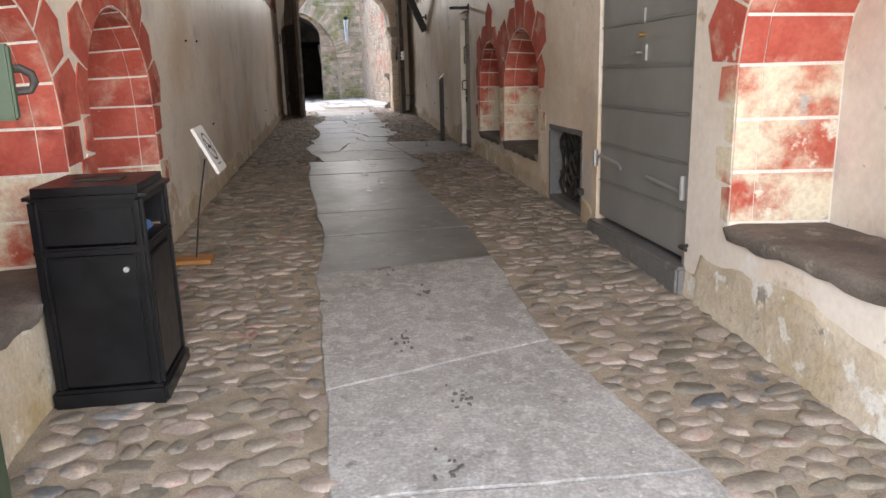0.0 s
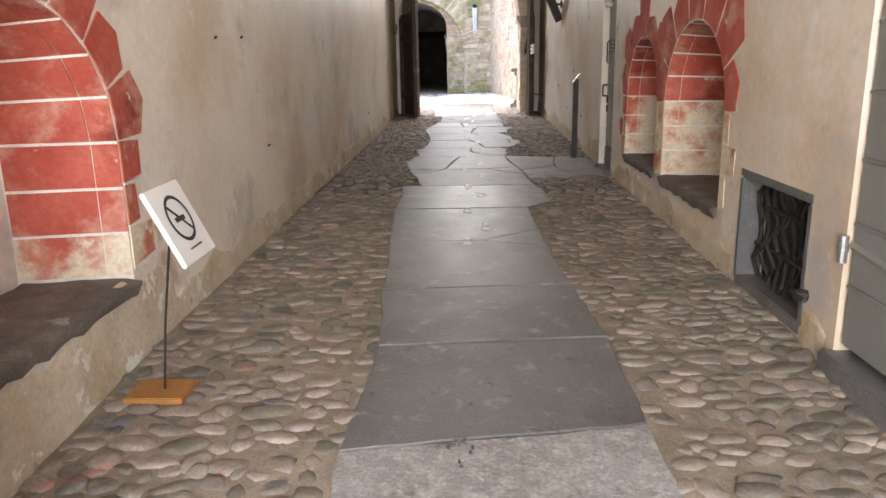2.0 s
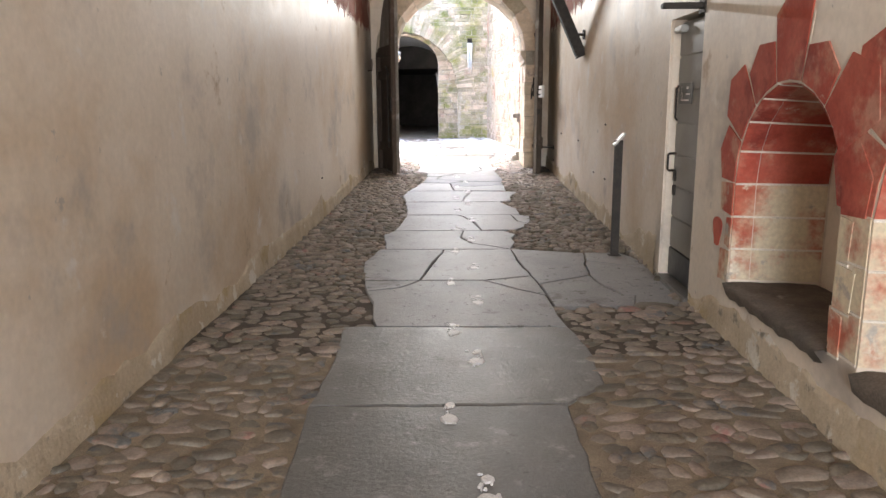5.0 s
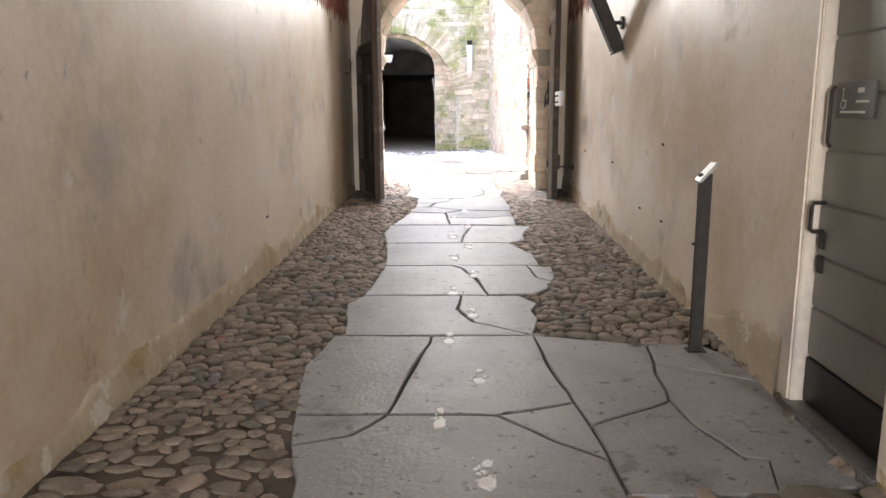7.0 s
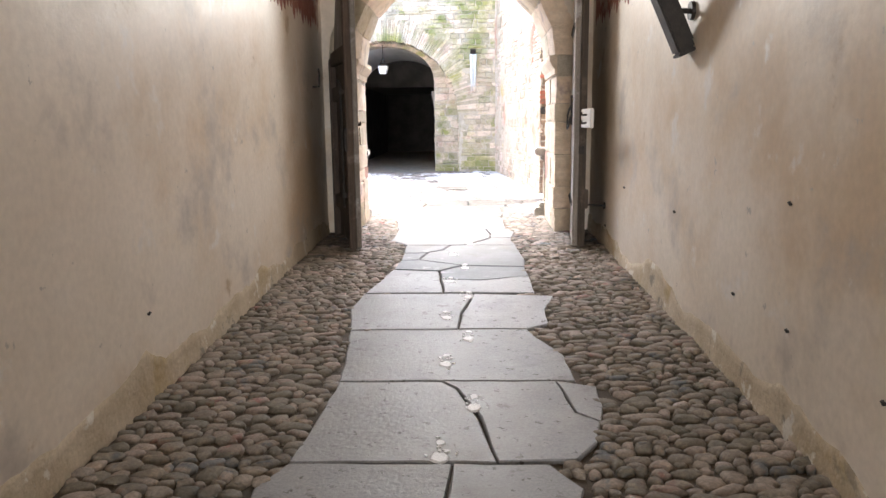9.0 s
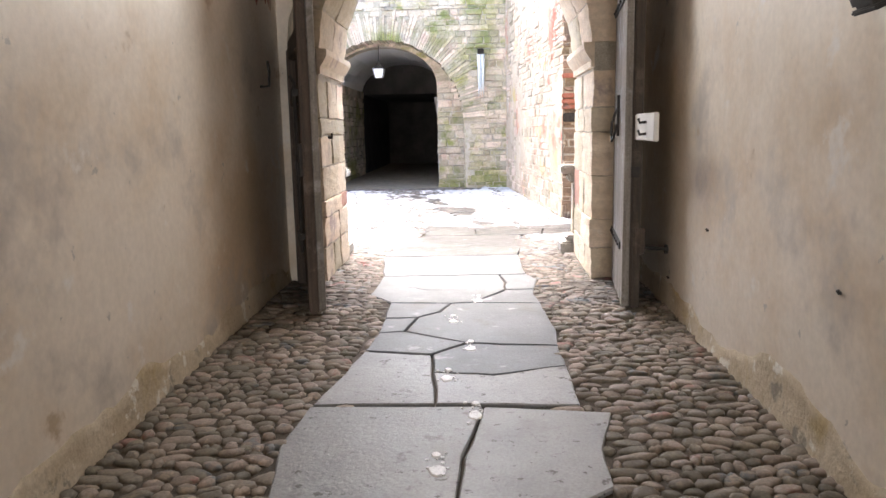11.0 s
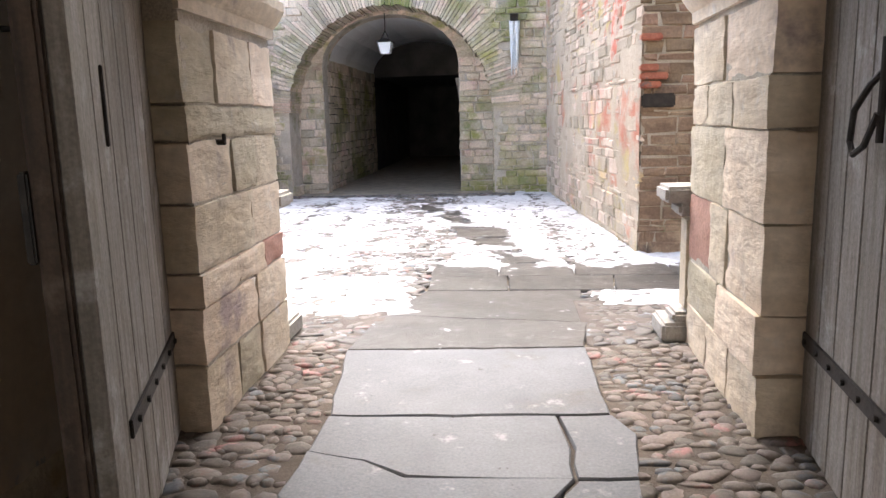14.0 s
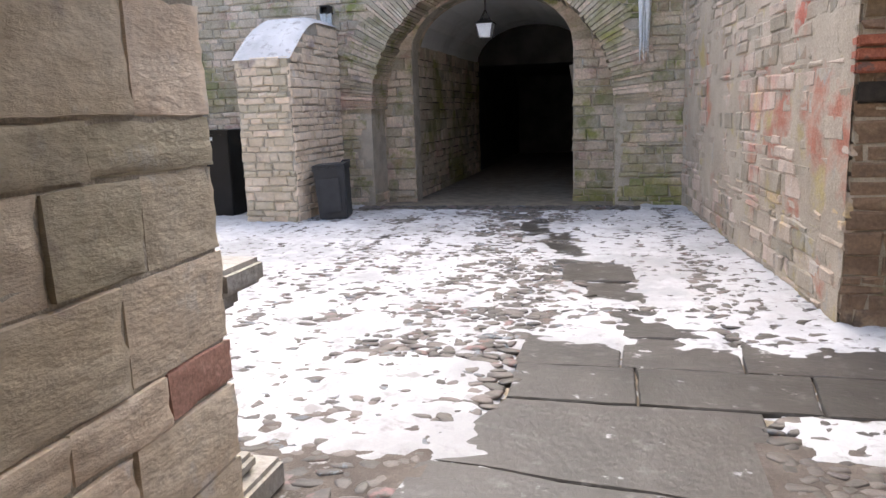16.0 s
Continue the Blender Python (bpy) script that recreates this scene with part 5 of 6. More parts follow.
part("slot_plate", one_box(wl_ - 0.35, wl_ - 0.33, 0.03, 0.04, 1.35, 1.6, 0.003, ml), IRON, leaf_l)
leaf_r, mr, wr_ = gate_leaf((1.615, 18.19), (1.745, 19.32), -1, "weathered grey oak gate leaf with a ring handle, standing open", 3.2)
bm = bmesh.new()
uc, zc = wr_ - 0.42, 1.42
rod(bm, [mr @ Vector((uc, 0.05, zc + 0.2)), mr @ Vector((uc, 0.05, zc - 0.12))], 0.012)
rod(bm, [mr @ Vector((uc, 0.05, zc + 0.1)), mr @ Vector((uc - 0.05, 0.07, zc + 0.06)), mr @ Vector((uc - 0.12, 0.09, zc - 0.02)), mr @ Vector((uc - 0.14, 0.09, zc - 0.12)),
         mr @ Vector((uc - 0.1, 0.09, zc - 0.16)), mr @ Vector((uc - 0.04, 0.08, zc - 0.13)), mr @ Vector((uc, 0.06, zc - 0.03))], 0.011)
part("ring_handle", bm, IRON, leaf_r, "black wrought-iron ring handle")
part("lock_box", one_box(wr_ - 0.06, wr_ + 0.045, -0.13, -0.06, 0.42, 0.62, 0.01, mr), DARK_WOOD, leaf_r)
part("latch_plate", one_box(wr_ + 0.018, wr_ + 0.024, -0.08, -0.02, 1.0, 1.08, 0.002, mr), IRON, leaf_r)

board = thing("hook_board", (1.68, 18.1, 1.82), "white painted board with two black hooks on the gate leaf's edge", "hook board")
part("panel", one_box(1.655, 1.69, 17.6, 18.2, 1.82, 2.01, 0.006), WHITE_PANEL, board)
part("batten", one_box(1.69, 1.725, 17.9, 18.26, 1.85, 1.98, 0.006), WHITE_PANEL, board)
for z in (1.95, 1.87):
    bm = bmesh.new()
    rod(bm, [(1.66, 17.82, z), (1.61, 17.82, z - 0.005), (1.6, 17.82, z + 0.025)], 0.01)
    part("hook", bm, IRON, board, "black iron hook")
bm = bmesh.new()
rod(bm, [(XR + 0.01, 18.3, 0.98), (XR - 0.24, 18.34, 0.99), (XR - 0.255, 18.34, 0.97)], 0.012)
rod(bm, [(XR + 0.005, 18.3, 0.98), (XR - 0.02, 18.303, 0.981)], 0.035, 10)
tagged(part("door_stay", bm, IRON), "black iron stay hook in the wall behind the gate", "hook")
bm = bmesh.new()
rod(bm, [(XL - 0.01, 18.7, 2.3), (XL + 0.07, 18.7, 2.3), (XL + 0.08, 18.7, 2.42), (XL + 0.07, 18.7, 2.5)], 0.012)
tagged(part("door_stay", bm, IRON), "black iron stay hook in the wall behind the gate", "hook")


# ---- dressed stone of the gateway ----
def rng_shift(c):
    return c[0][2] * 7.3 + c[0][1] * 3.1


def block_mesh(c, mat, parent, rng, name="stone_block", bevel=0.008):
    bm = bmesh.new()
    c = [(x + rng.uniform(-0.006, 0.006), y + rng.uniform(-0.004, 0.004), z + rng.uniform(-0.004, 0.004)) for x, y, z in c]
    hexa(bm, c)
    bmesh.ops.recalc_face_normals(bm, faces=bm.faces)
    edges = list(bm.edges)
    bmesh.ops.subdivide_edges(bm, edges=edges, cuts=9, use_grid_fill=True)
    mid = sum((v.co for v in bm.verts), Vector()) / len(bm.verts)
    bm.normal_update()
    for v in bm.verts:
        flat = [f.normal for f in v.link_faces]
        rim = min(a.dot(b) for a in flat for b in flat) < 0.5
        q = Vector((v.co.x * 4, v.co.y * 4, v.co.z * 11)) + Vector((rng_shift(c), 0, 0))
        v.co += v.normal * (0.008 * noise.noise(q) + 0.006 * noise.noise(q * 2.7))
        if rim:
            v.co -= v.normal * (0.003 + 0.02 * max(0, noise.noise(q * 0.9) - 0.05))
    for e in bm.edges:
        if len(e.link_faces) == 2 and e.calc_face_angle(0) > 0.7:
            e.smooth = False
    return part(name, bm, mat, parent, smooth=True)


def gate_jamb(side):
    rng = random.Random(11 + side)
    xa, xb = (GATE[0], GATE[0] - 0.02) if side < 0 else (GATE[1], GATE[1] + 0.02)
    s = -1 if side < 0 else 1      # outward from the opening
    z = ground_z(20) - 0.05
    course = 0
    while z < 2.42:
        h = min(rng.choice((0.17, 0.23, 0.28, 0.33, 0.38)) * rng.uniform(0.92, 1.08), 2.46 - z)
        if h < 0.08:
            break
        cuts = [0.0] + sorted(rng.uniform(0.3, 0.5) if k == 0 else rng.uniform(0.75, 0.95) for k in range(2)) + [YO - YG]
        if course % 2:
            cuts = [0.0, rng.uniform(0.5, 0.75), YO - YG]
        for i, (a, b) in enumerate(zip(cuts, cuts[1:])):
            fa, fb = a / (YO - YG), b / (YO - YG)
            pa, pb = xa + (xb - xa) * fa, xa + (xb - xa) * fb
            o = rng.uniform(0.004, 0.022)
            a2 = YG + a + (0.005 if i else -0.035)
            b2 = YG + b - 0.005 + (0.03 if i == len(cuts) - 2 else 0)
            inn = [(pa - s * o, a2), (pb - s * o, b2), (pb + s * (0.25 if i == 0 else 0.1), b2), (pa + s * (0.25 if i == 0 else 0.1), a2)]
            c = [(x, y, z + 0.004) for x, y in inn] + [(x, y, z + h - 0.004) for x, y in inn]
            last = i == len(cuts) - 2
            block_mesh(c, PINK_STONE if last and course == 2 else STONE, gate_wall, rng)
        z += h
        course += 1
    # moulded impost along the jamb
    bm = bmesh.new()
    prof = [(0.0, 2.44), (0.03, 2.44), (0.035, 2.5), (0.06, 2.53), (0.09, 2.58), (0.1, 2.6), (0.1, 2.65), (0.0, 2.66)]
    a = [bm.verts.new((xa - s * (o - 0.005), YG - 0.03 - o * 0.4, z)) for o, z in prof]
    b = [bm.verts.new((xb - s * (o - 0.005), YO + 0.03 + o * 0.4, z)) for o, z in prof]
    n = len(prof)
    for i in range(n):
        bm.faces.new((a[i], a[(i + 1) % n], b[(i + 1) % n], b[i]))
    bm.faces.new(a)
    bm.faces.new(b[::-1])
    part("impost", bm, STONE, gate_wall)
    # outer pilaster with cap and foot
    x0 = xb + s * (0.12 if s < 0 else -0.02)
    px = lambda o: x0 - s * o
    pil = thing("gate_pilaster", (x0 + s * 0.2, YO + 0.13, ground_z(21.3) - 0.02), "pale stone pilaster base with a moulded cap", "pilaster", "pilasters of the gateway", "structure")
    zb = ground_z(21.3) - 0.02
    for nm, o, yy, z0, z1 in (("plinth", 0.13, 0.36, zb, zb + 0.13), ("torus", 0.07, 0.25, zb + 0.13, zb + 0.2), ("shaft", 0.0, 0.2, zb + 0.2, 1.34), ("necking", 0.05, 0.26, 1.34, 1.42), ("cap", 0.13, 0.32, 1.42, 1.52)):
        part(nm, one_box(min(px(o), px(-0.4)), max(px(o), px(-0.4)), YO + 0.02, YO + yy, z0 + 0.002, z1, 0.02), STONE if nm == "shaft" else PALE_STONE, pil)


gate_jamb(-1)
gate_jamb(1)
rng = random.Random(5)
ga = arch_points(GATE[0], GATE[1], 2.66, 1.16, 11)
for (p, zp), (q, zq) in zip(ga, ga[1:]):
    c0 = (GATE[0] + GATE[1]) / 2
    def outw(u, z, k):
        return c0 + (u - c0) * k, 2.66 + (z - 2.66) * k
    for d0, d1 in ((-0.03, 0.6), (0.61, YO - YG + 0.03)):
        lo, hi = 0.985, 1.2
        pts = [(outw(p, zp, lo), d0), (outw(q, zq, lo), d0), (outw(q, zq, lo), d1), (outw(p, zp, lo), d1)]
        top = [(outw(p, zp, hi), d0), (outw(q, zq, hi), d0), (outw(q, zq, hi), d1), (outw(p, zp, hi), d1)]
        block_mesh([(u, YG + d, z) for (u, z), d in pts] + [(u, YG + d, z) for (u, z), d in top], STONE, gate_wall, rng, "voussoir", 0.006)


# ---- rubble faces of the courtyard ----
def stone_face(name, place, u0, u1, z0, z1, course, width, parent, mat, mat_joined, seed, keep=None, near=None, proud=0.03, label="uneven rubble stones"):
    """Coursed rubble: single stones inside near(u, z), the rest in one mesh. place(u, z, d): d is how far it stands out."""
    rng = random.Random(seed)
    verts, faces = [], []
    count = 0
    z = z0
    row = 0
    while z < z1:
        h = rng.uniform(*course)
        u = u0 - rng.uniform(0, width[0])
        while u < u1:
            w = rng.uniform(*width)
            a, b = max(u, u0) + 0.006, min(u + w, u1) - 0.006
            u += w
            if b - a < 0.04:
                continue
            if keep and not (keep(a, z + h / 2) and keep(b, z + h / 2) and keep((a + b) / 2, z + h) and keep((a + b) / 2, z)):
                continue
            j = lambda s=0.01: rng.uniform(-s, s)
            zl = z + 0.012 * noise.noise(Vector((a * 2, z * 5, seed)))
            j2 = lambda s=0.03: rng.uniform(-s, s)
            corners = [(a + j2(), zl + 0.006 + j()), (b + j(), zl + 0.006 + j()), (b + j(0.014), zl + h - 0.006 + j()), (a + j(0.014), zl + h - 0.006 + j())]
            cu, cz = (a + b) / 2, zl + h / 2
            p = proud * rng.uniform(0.4, 1.2)
            ring0 = [place(uu, zz, -0.02) for uu, zz in corners]
            ring1 = [place(uu, zz, p * 0.6) for uu, zz in corners]
            f = 0.014
            ring2 = [place(uu + (f if uu < cu else -f), zz + (f if zz < cz else -f), p + j(0.006)) for uu, zz in corners]
            vs = ring0 + ring1 + ring2
            fs = [(i, (i + 1) % 4, 4 + (i + 1) % 4, 4 + i) for i in range(4)] + [(4 + i, 4 + (i + 1) % 4, 8 + (i + 1) % 4, 8 + i) for i in range(4)] + [(8, 9, 10, 11)]
            if near and count < 290 and near(a, z):
                me = bpy.data.meshes.new("stone")
                me.from_pydata(vs, [], fs)
                me.materials.append(mat)
                ob = new("stone", me)
                ob.parent = parent
                ob.matrix_parent_inverse = Matrix.Translation(-parent.location)
                count += 1
            else:
                base = len(verts)
                verts.extend(vs)
                faces.extend(tuple(base + i for i in q) for q in fs)
        z += h
        row += 1
    if verts:
        me = bpy.data.meshes.new(name)
        me.from_pydata(verts, [], faces)
        me.materials.append(mat_joined)
        ob = new(name, me)
        ob.parent = parent
        ob.matrix_parent_inverse = Matrix.Translation(-parent.location)
        tagged(ob, label, kind="stuff")


def in_arch(u, z, c, r, spring):
    if z < spring:
        return abs(u - c) < r
    return math.hypot(u - c, z - spring) < r


wall_court_east = bpy.data.objects["wall_court_east"]
ln = math.hypot(ax - bx, ay - by)
ex, ey = (ax - bx) / ln, (ay - by) / ln
east = lambda u, z, d: (bx + ex * u - d * ey, by + ey * u + d * ex, z)
stone_face("rubble", east, 0, ln, 0.52, 5.2, (0.05, 0.19), (0.08, 0.46), wall_court_east, RUBBLE, RUBBLE_J, 21, near=lambda u, z: u < 4.2 and z < 2.4)
# flaking render over the rubble
verts, faces = [], []
nu, nz = 95, 75
for i in range(nu + 1):
    for k in range(nz + 1):
        u, z = ln * i / nu, 0.55 + 4.4 * k / nz
        q = Vector((u * 1.1, z * 0.8, 40))
        d = 0.021 + 0.03 * noise.noise(q) + 0.02 * noise.noise(q * 3.1) + 0.012 * noise.noise(q * 9)
        verts.append(east(u, z, min(0.04, d)))
for i in range(nu):
    for k in range(nz):
        a = i * (nz + 1) + k
        faces.append((a, a + 1, a + nz + 2, a + nz + 1))
me = bpy.data.meshes.new("render_coat")
me.from_pydata(verts, [], faces)
for f in me.polygons:
    f.use_smooth = True
me.materials.append(RENDER_COAT)
coat = new("render_coat", me)
coat.parent = wall_court_east
coat["label"] = "flaking pinkish lime render"
ret = lambda u, z, d: (u, by - d, z)
# return face: its shade is painted by the darker rubble colour
stone_face("rubble", ret, bx - 0.02, bx + 2.2, 0.52, 4.2, (0.05, 0.17), (0.1, 0.42), wall_court_east, SHADED_RUBBLE, SHADED_RUBBLE, 22, near=lambda u, z: u < bx + 0.9 and z < 2.2, proud=0.016)
# red bricks let into the corner, a black block painting a put-log hole's shade and a remnant of red plaster
rng = random.Random(8)
for k, (z, w) in enumerate(((2.62, 0.2), (2.34, 0.17), (2.26, 0.26), (2.18, 0.2))):
    part("brick", one_box(bx - 0.035, bx - 0.035 + w, by - 0.05, by + 0.06, z, z + 0.065, 0.012), BRICK, wall_court_east, "weathered red brick")
part("hole", one_box(bx - 0.02, bx + 0.3, by - 0.042, by - 0.01, 2.0, 2.13, 0.03), IRON, wall_court_east, "black block standing in for the shade of a hollow")
verts, faces = [], []
for i in range(41):
    for k in range(61):
        u, z = 0.25 + 1.5 * i / 40, 2.0 + 2.4 * k / 60
        q = Vector((u * 2.2, z * 1.3, 70))
        fade = abs(u - 1.15 + 0.28 * (z - 2.6)) * 0.11 + max(0, 3.1 - z) * 0.055
        verts.append(east(u, z, min(0.05, 0.052 + 0.05 * noise.noise(q) + 0.025 * noise.noise(q * 3) + 0.014 * noise.noise(q * 8) - fade)))
for i in range(40):
    for k in range(60):
        a = i * 61 + k
        faces.append((a, a + 1, a + 62, a + 61))
me = bpy.data.meshes.new("red_plaster")
me.from_pydata(verts, [], faces)
for f in me.polygons:
    f.use_smooth = True
me.materials.append(RED_PLASTER)
rp = new("red_plaster", me)
rp.parent = wall_court_east
rp["label"] = "remnant of bright red plaster"
backf = lambda u, z, d: (u, 29.4 - d, z)
stone_face("rubble", backf, -9, 1.2, 0.5, 5.2, (0.05, 0.16), (0.09, 0.4), wall_back, MOSSY, MOSSY_J, 23,
           keep=lambda u, z: not in_arch(u, z, -1.6, 2.08, 2.1) if z > 2.0 else not in_arch(u, z, -1.6, 1.86, 2.1), near=lambda u, z: u > -0.1 or (-4.2 < u < -3 and z < 3))
# radial ring of thin stones round the tunnel mouth
ringp = thing("tunnel_arch_ring", (-1.6, 29.4, 2.1), "ring of thin radial stones round the tunnel mouth", "arch", kind="structure")
rng = random.Random(31)
t = 0.0
while t < math.pi:
    w = rng.uniform(0.02, 0.042)
    t1 = min(math.pi, t + w)
    r0, r1 = 1.79 + rng.uniform(0, 0.04), 2.34 + rng.uniform(-0.16, 0.16)
    p = rng.uniform(0.035, 0.07)
    pts = [(-1.6 - r * math.cos(a), 2.1 + r * math.sin(a)) for r, a in ((r0, t + 0.003), (r0, t1 - 0.003), (r1, t1 - 0.003), (r1, t + 0.003))]
    bm = bmesh.new()
    hexa(bm, [(u, 29.4 - p, z) for u, z in pts] + [(u, 30.09, z) for u, z in pts])
    part("voussoir", bm, MOSSY, ringp)
    t = t1
inner = bpy.data.objects["wall_tunnel_arch"]
for k, (u0, u1) in enumerate(((-3.5, -2.96), (-0.4, 0.3))):
    stone_face("rubble", lambda u, z, d: (u, 30.1 - d, z), u0, u1, 0.5, 3.0, (0.1, 0.2), (0.18, 0.45), inner, MOSSY, MOSSY_J, 41 + k, near=lambda u, z: True)
ia = arch_points(-2.96, -0.4, 2.95, 0.9, 44)
for (p, zp), (q, zq) in zip(ia, ia[1:]):
    k = 1.22
    o = lambda u, z: (-1.68 + (u + 1.68) * k, 2.95 + (z - 2.95) * k)
    (p2, zp2), (q2, zq2) = o(p, zp), o(q, zq)
    bm = bmesh.new()
    pr = rng.uniform(0.01, 0.04)
    pts = [(p, zp), (q, zq), (q2, zq2), (p2, zp2)]
    hexa(bm, [(u, 30.1 - pr, z) for u, z in pts] + [(u, 30.6, z) for u, z in pts])
    part("voussoir", bm, MOSSY, inner)
# side reveals of the outer arch and of the tunnel mouth
tun = bpy.data.objects["wall_tunnel"]
stone_face("rubble", lambda u, z, d: (-3.45 + d, u, z), 29.42, 30.1, 0.5, 2.4, (0.1, 0.2), (0.2, 0.4), wall_back, MOSSY, MOSSY_J, 51, keep=lambda u, z: not (29.55 < u < 30.0 and 0.8 < z < 2.0))
stone_face("rubble", lambda u, z, d: (0.25 - d, u, z), 29.42, 30.1, 0.5, 2.4, (0.1, 0.2), (0.2, 0.4), wall_back, MOSSY, MOSSY_J, 52)
stone_face("rubble", lambda u, z, d: (-3.04 + d, u, z), 30.46, 36.0, 0.5, 3.1, (0.1, 0.22), (0.2, 0.5), tun, MOSSY, MOSSY_J, 53)


# ---- buttress ----
def buttress():
    x0, x1, y0, y1 = -4.72, -3.95, 27.62, 29.38
    z0 = ground_z(28) - 0.02
    root = thing("buttress", ((x0 + x1) / 2, y0, z0), "stone buttress with a snow-covered sloping top against the wall", "buttress", kind="structure")
    bm = bmesh.new()
    ztop = lambda y: 2.8 + 0.55 * math.sin(min(1, (y - y0) / 1.0) * math.pi / 2)
    ysn = [y0 + (y1 - y0) * i / 8 for i in range(9)]
    for a, b in zip(ysn, ysn[1:]):
        hexa(bm, [(x0, a, z0), (x1, a, z0), (x1, b, z0), (x0, b, z0), (x0, a, ztop(a)), (x1, a, ztop(a)), (x1, b, ztop(b)), (x0, b, ztop(b))])
    part("core", bm, MORTAR, root)
    stone_face("stones", lambda u, z, d: (u, y0 - d, z), x0, x1, z0, 2.78, (0.07, 0.14), (0.12, 0.32), root, STONE, STONE, 61, near=lambda u, z: True)
    stone_face("stones", lambda u, z, d: (x1 + d, u, z), y0, y1, z0, 3.25, (0.08, 0.15), (0.16, 0.4), root, STONE, STONE, 62, keep=lambda u, z: z < ztop(u) - 0.03, near=lambda u, z: False)
    bm = bmesh.new()
    rows = []
    for i in range(9):
        y = y0 - 0.03 + (y1 - y0) * i / 8
        rows.append([bm.verts.new((x0 - 0.04 + (x1 - x0 + 0.08) * k / 6, y, ztop(max(y, y0)) + (0.07 if 0 < k < 6 and i else -0.01) + 0.02 * noise.noise(Vector((k, i, 3))))) for k in range(7)])
    for u, w in zip(rows, rows[1:]):
        for k in range(6):
            bm.faces.new((u[k], u[k + 1], w[k + 1], w[k]))
    part("snow_cap", bm, SNOW, root, "white snow cap", smooth=True)


buttress()


# ---- courtyard paving and snow ----
def bare(x, y):
    """How far the snow is trodden or melted away: 0 covered, 1 bare."""
    v = 0.0
    n1 = noise.noise(Vector((x * 0.9, y * 0.9, 11)))
    n2 = noise.noise(Vector((x * 3.0, y * 3.0, 12)))
    edge = y - (22.9 + 0.25 * n1 + 0.12 * n2)
    left_e = x - (-0.42 + 0.15 * n1 + 0.1 * n2 + 0.12 * max(0, 22.2 - y))
    patch = x > 1.12 + 0.2 * n2 and 21.45 + 0.1 * n1 < y < 21.95
    if edge < 0 and left_e > 0 and not patch:
        v = max(v, min(1, min(-edge, left_e) * 5))
    if y < 21.3 + 0.2 * n1 - (0.1 if x > 1.1 else 0) and -1.35 < x < 2.2:
        v = max(v, min(1, (21.3 + 0.2 * n1 - y) * 4))
    path = abs(x - (0.6 - 0.3 * (y - 23.2))) - 0.36 - 0.2 * n1
    if y > 22.5:
        v = max(v, 0.9 * min(1, max(0, -path * 4)) * (0.7 + 0.9 * n2 + 0.5 * n1))
        wide = abs(x - (-0.55 - 0.06 * (y - 23))) - 0.75
        v = max(v, 0.3 * min(1, max(0, -wide * 3)) * (0.8 + 0.9 * n1 + 0.8 * n2))
        for c in (-1.75, -2.35, 0.95):
            lane = abs(x - (c - 0.03 * (y - 26))) - 0.16 - 0.1 * n1
            v = max(v, 0.28 * min(1, max(0, -lane * 6)) * (0.8 + 0.8 * n2))
    if y > 28.4:
        v = max(v, min(1, (y - 28.75 - 0.2 * n1) * 3) if -3.6 < x < 0.6 else 0)
    return max(0.0, min(1.0, v))


def snow_sheet():
    x0, x1, y0, y1, s = -9.0, 4.6, 20.62, 29.38, 0.042
    nx, ny = int((x1 - x0) / s), int((y1 - y0) / s)
    verts, faces, idx = [], [], {}
    for j in range(ny + 1):
        for i in range(nx + 1):
            x, y = x0 + s * i, y0 + s * j
            lump = noise.noise(Vector((x * 10, y * 13, 1))) * 0.025 + noise.noise(Vector((x * 2.1, y * 2.1, 2))) * 0.012
            z = ground_z(y) + 0.0095 + lump - 0.045 * bare(x, y)
            if x < -4.2:
                z += 0.01
            verts.append((x, y, z))
    for j in range(ny):
        for i in range(nx):
            a = j * (nx + 1) + i
            faces.append((a, a + 1, a + nx + 2, a + nx + 1))
    me = bpy.data.meshes.new("snow")
    me.from_pydata(verts, [], faces)
    for f in me.polygons:
        f.use_smooth = True
    me.materials.append(SNOW)
    tagged(new("snow", me), "thin trodden snow over the courtyard cobbles", "snow", kind="stuff")


snow_sheet()
# wet slabs between the gate and the courtyard's arms
wet = thing("pavement_wet_slabs", (0, 0, 0), "wet brown-grey flagstones with traces of snow", "slabs", kind="structure")
YS = [21.97, 22.5, 23.05]
rng = random.Random(13)
for i in range(2):
    x = -0.2 - 0.03 * i
    k = 0
    while x < 4.4:
        w = rng.uniform(0.55, 1.0)
        slab([(x, YS[i]), (x + w, YS[i]), (x + w + 0.05 * (k % 2), YS[i + 1]), (x + 0.05 * ((k + 1) % 2) if k else x, YS[i + 1])], WET_SLAB, wet, 0.05, 0.006, 0.0)
        x += w
        k += 1
y = 23.05
while y < 27:
    c = 0.6 - 0.3 * (y - 23.2)
    h = rng.uniform(0.5, 0.9)
    slab([(c - 0.32, y), (c + 0.32, y + 0.05), (c + 0.26, y + h), (c - 0.36, y + h - 0.03)], WET_SLAB, wet, 0.05, 0.006, -0.002)
    y += h
court = thing("pavement_court", (0, 0, 0), "courtyard cobbles under thin snow", "cobbles", kind="structure")
rng = random.Random(77)
spots = [s for s in cobble_spots(lambda y: (-8.5, 1.9 if y < 23.5 else 1.77 - 0.097 * (y - 23.5)), 20.66, 29.35, 0.115, rng) if not under_slab(s[0], s[1])]
joined("cobble_field", spots, COURT_COBBLE, court, 0.0135, lambda x, y: ground_z(y) - 0.008 - 0.012 * max(0, min(1, (21.2 - y) * 2)), "dark cobbles poking through snow")
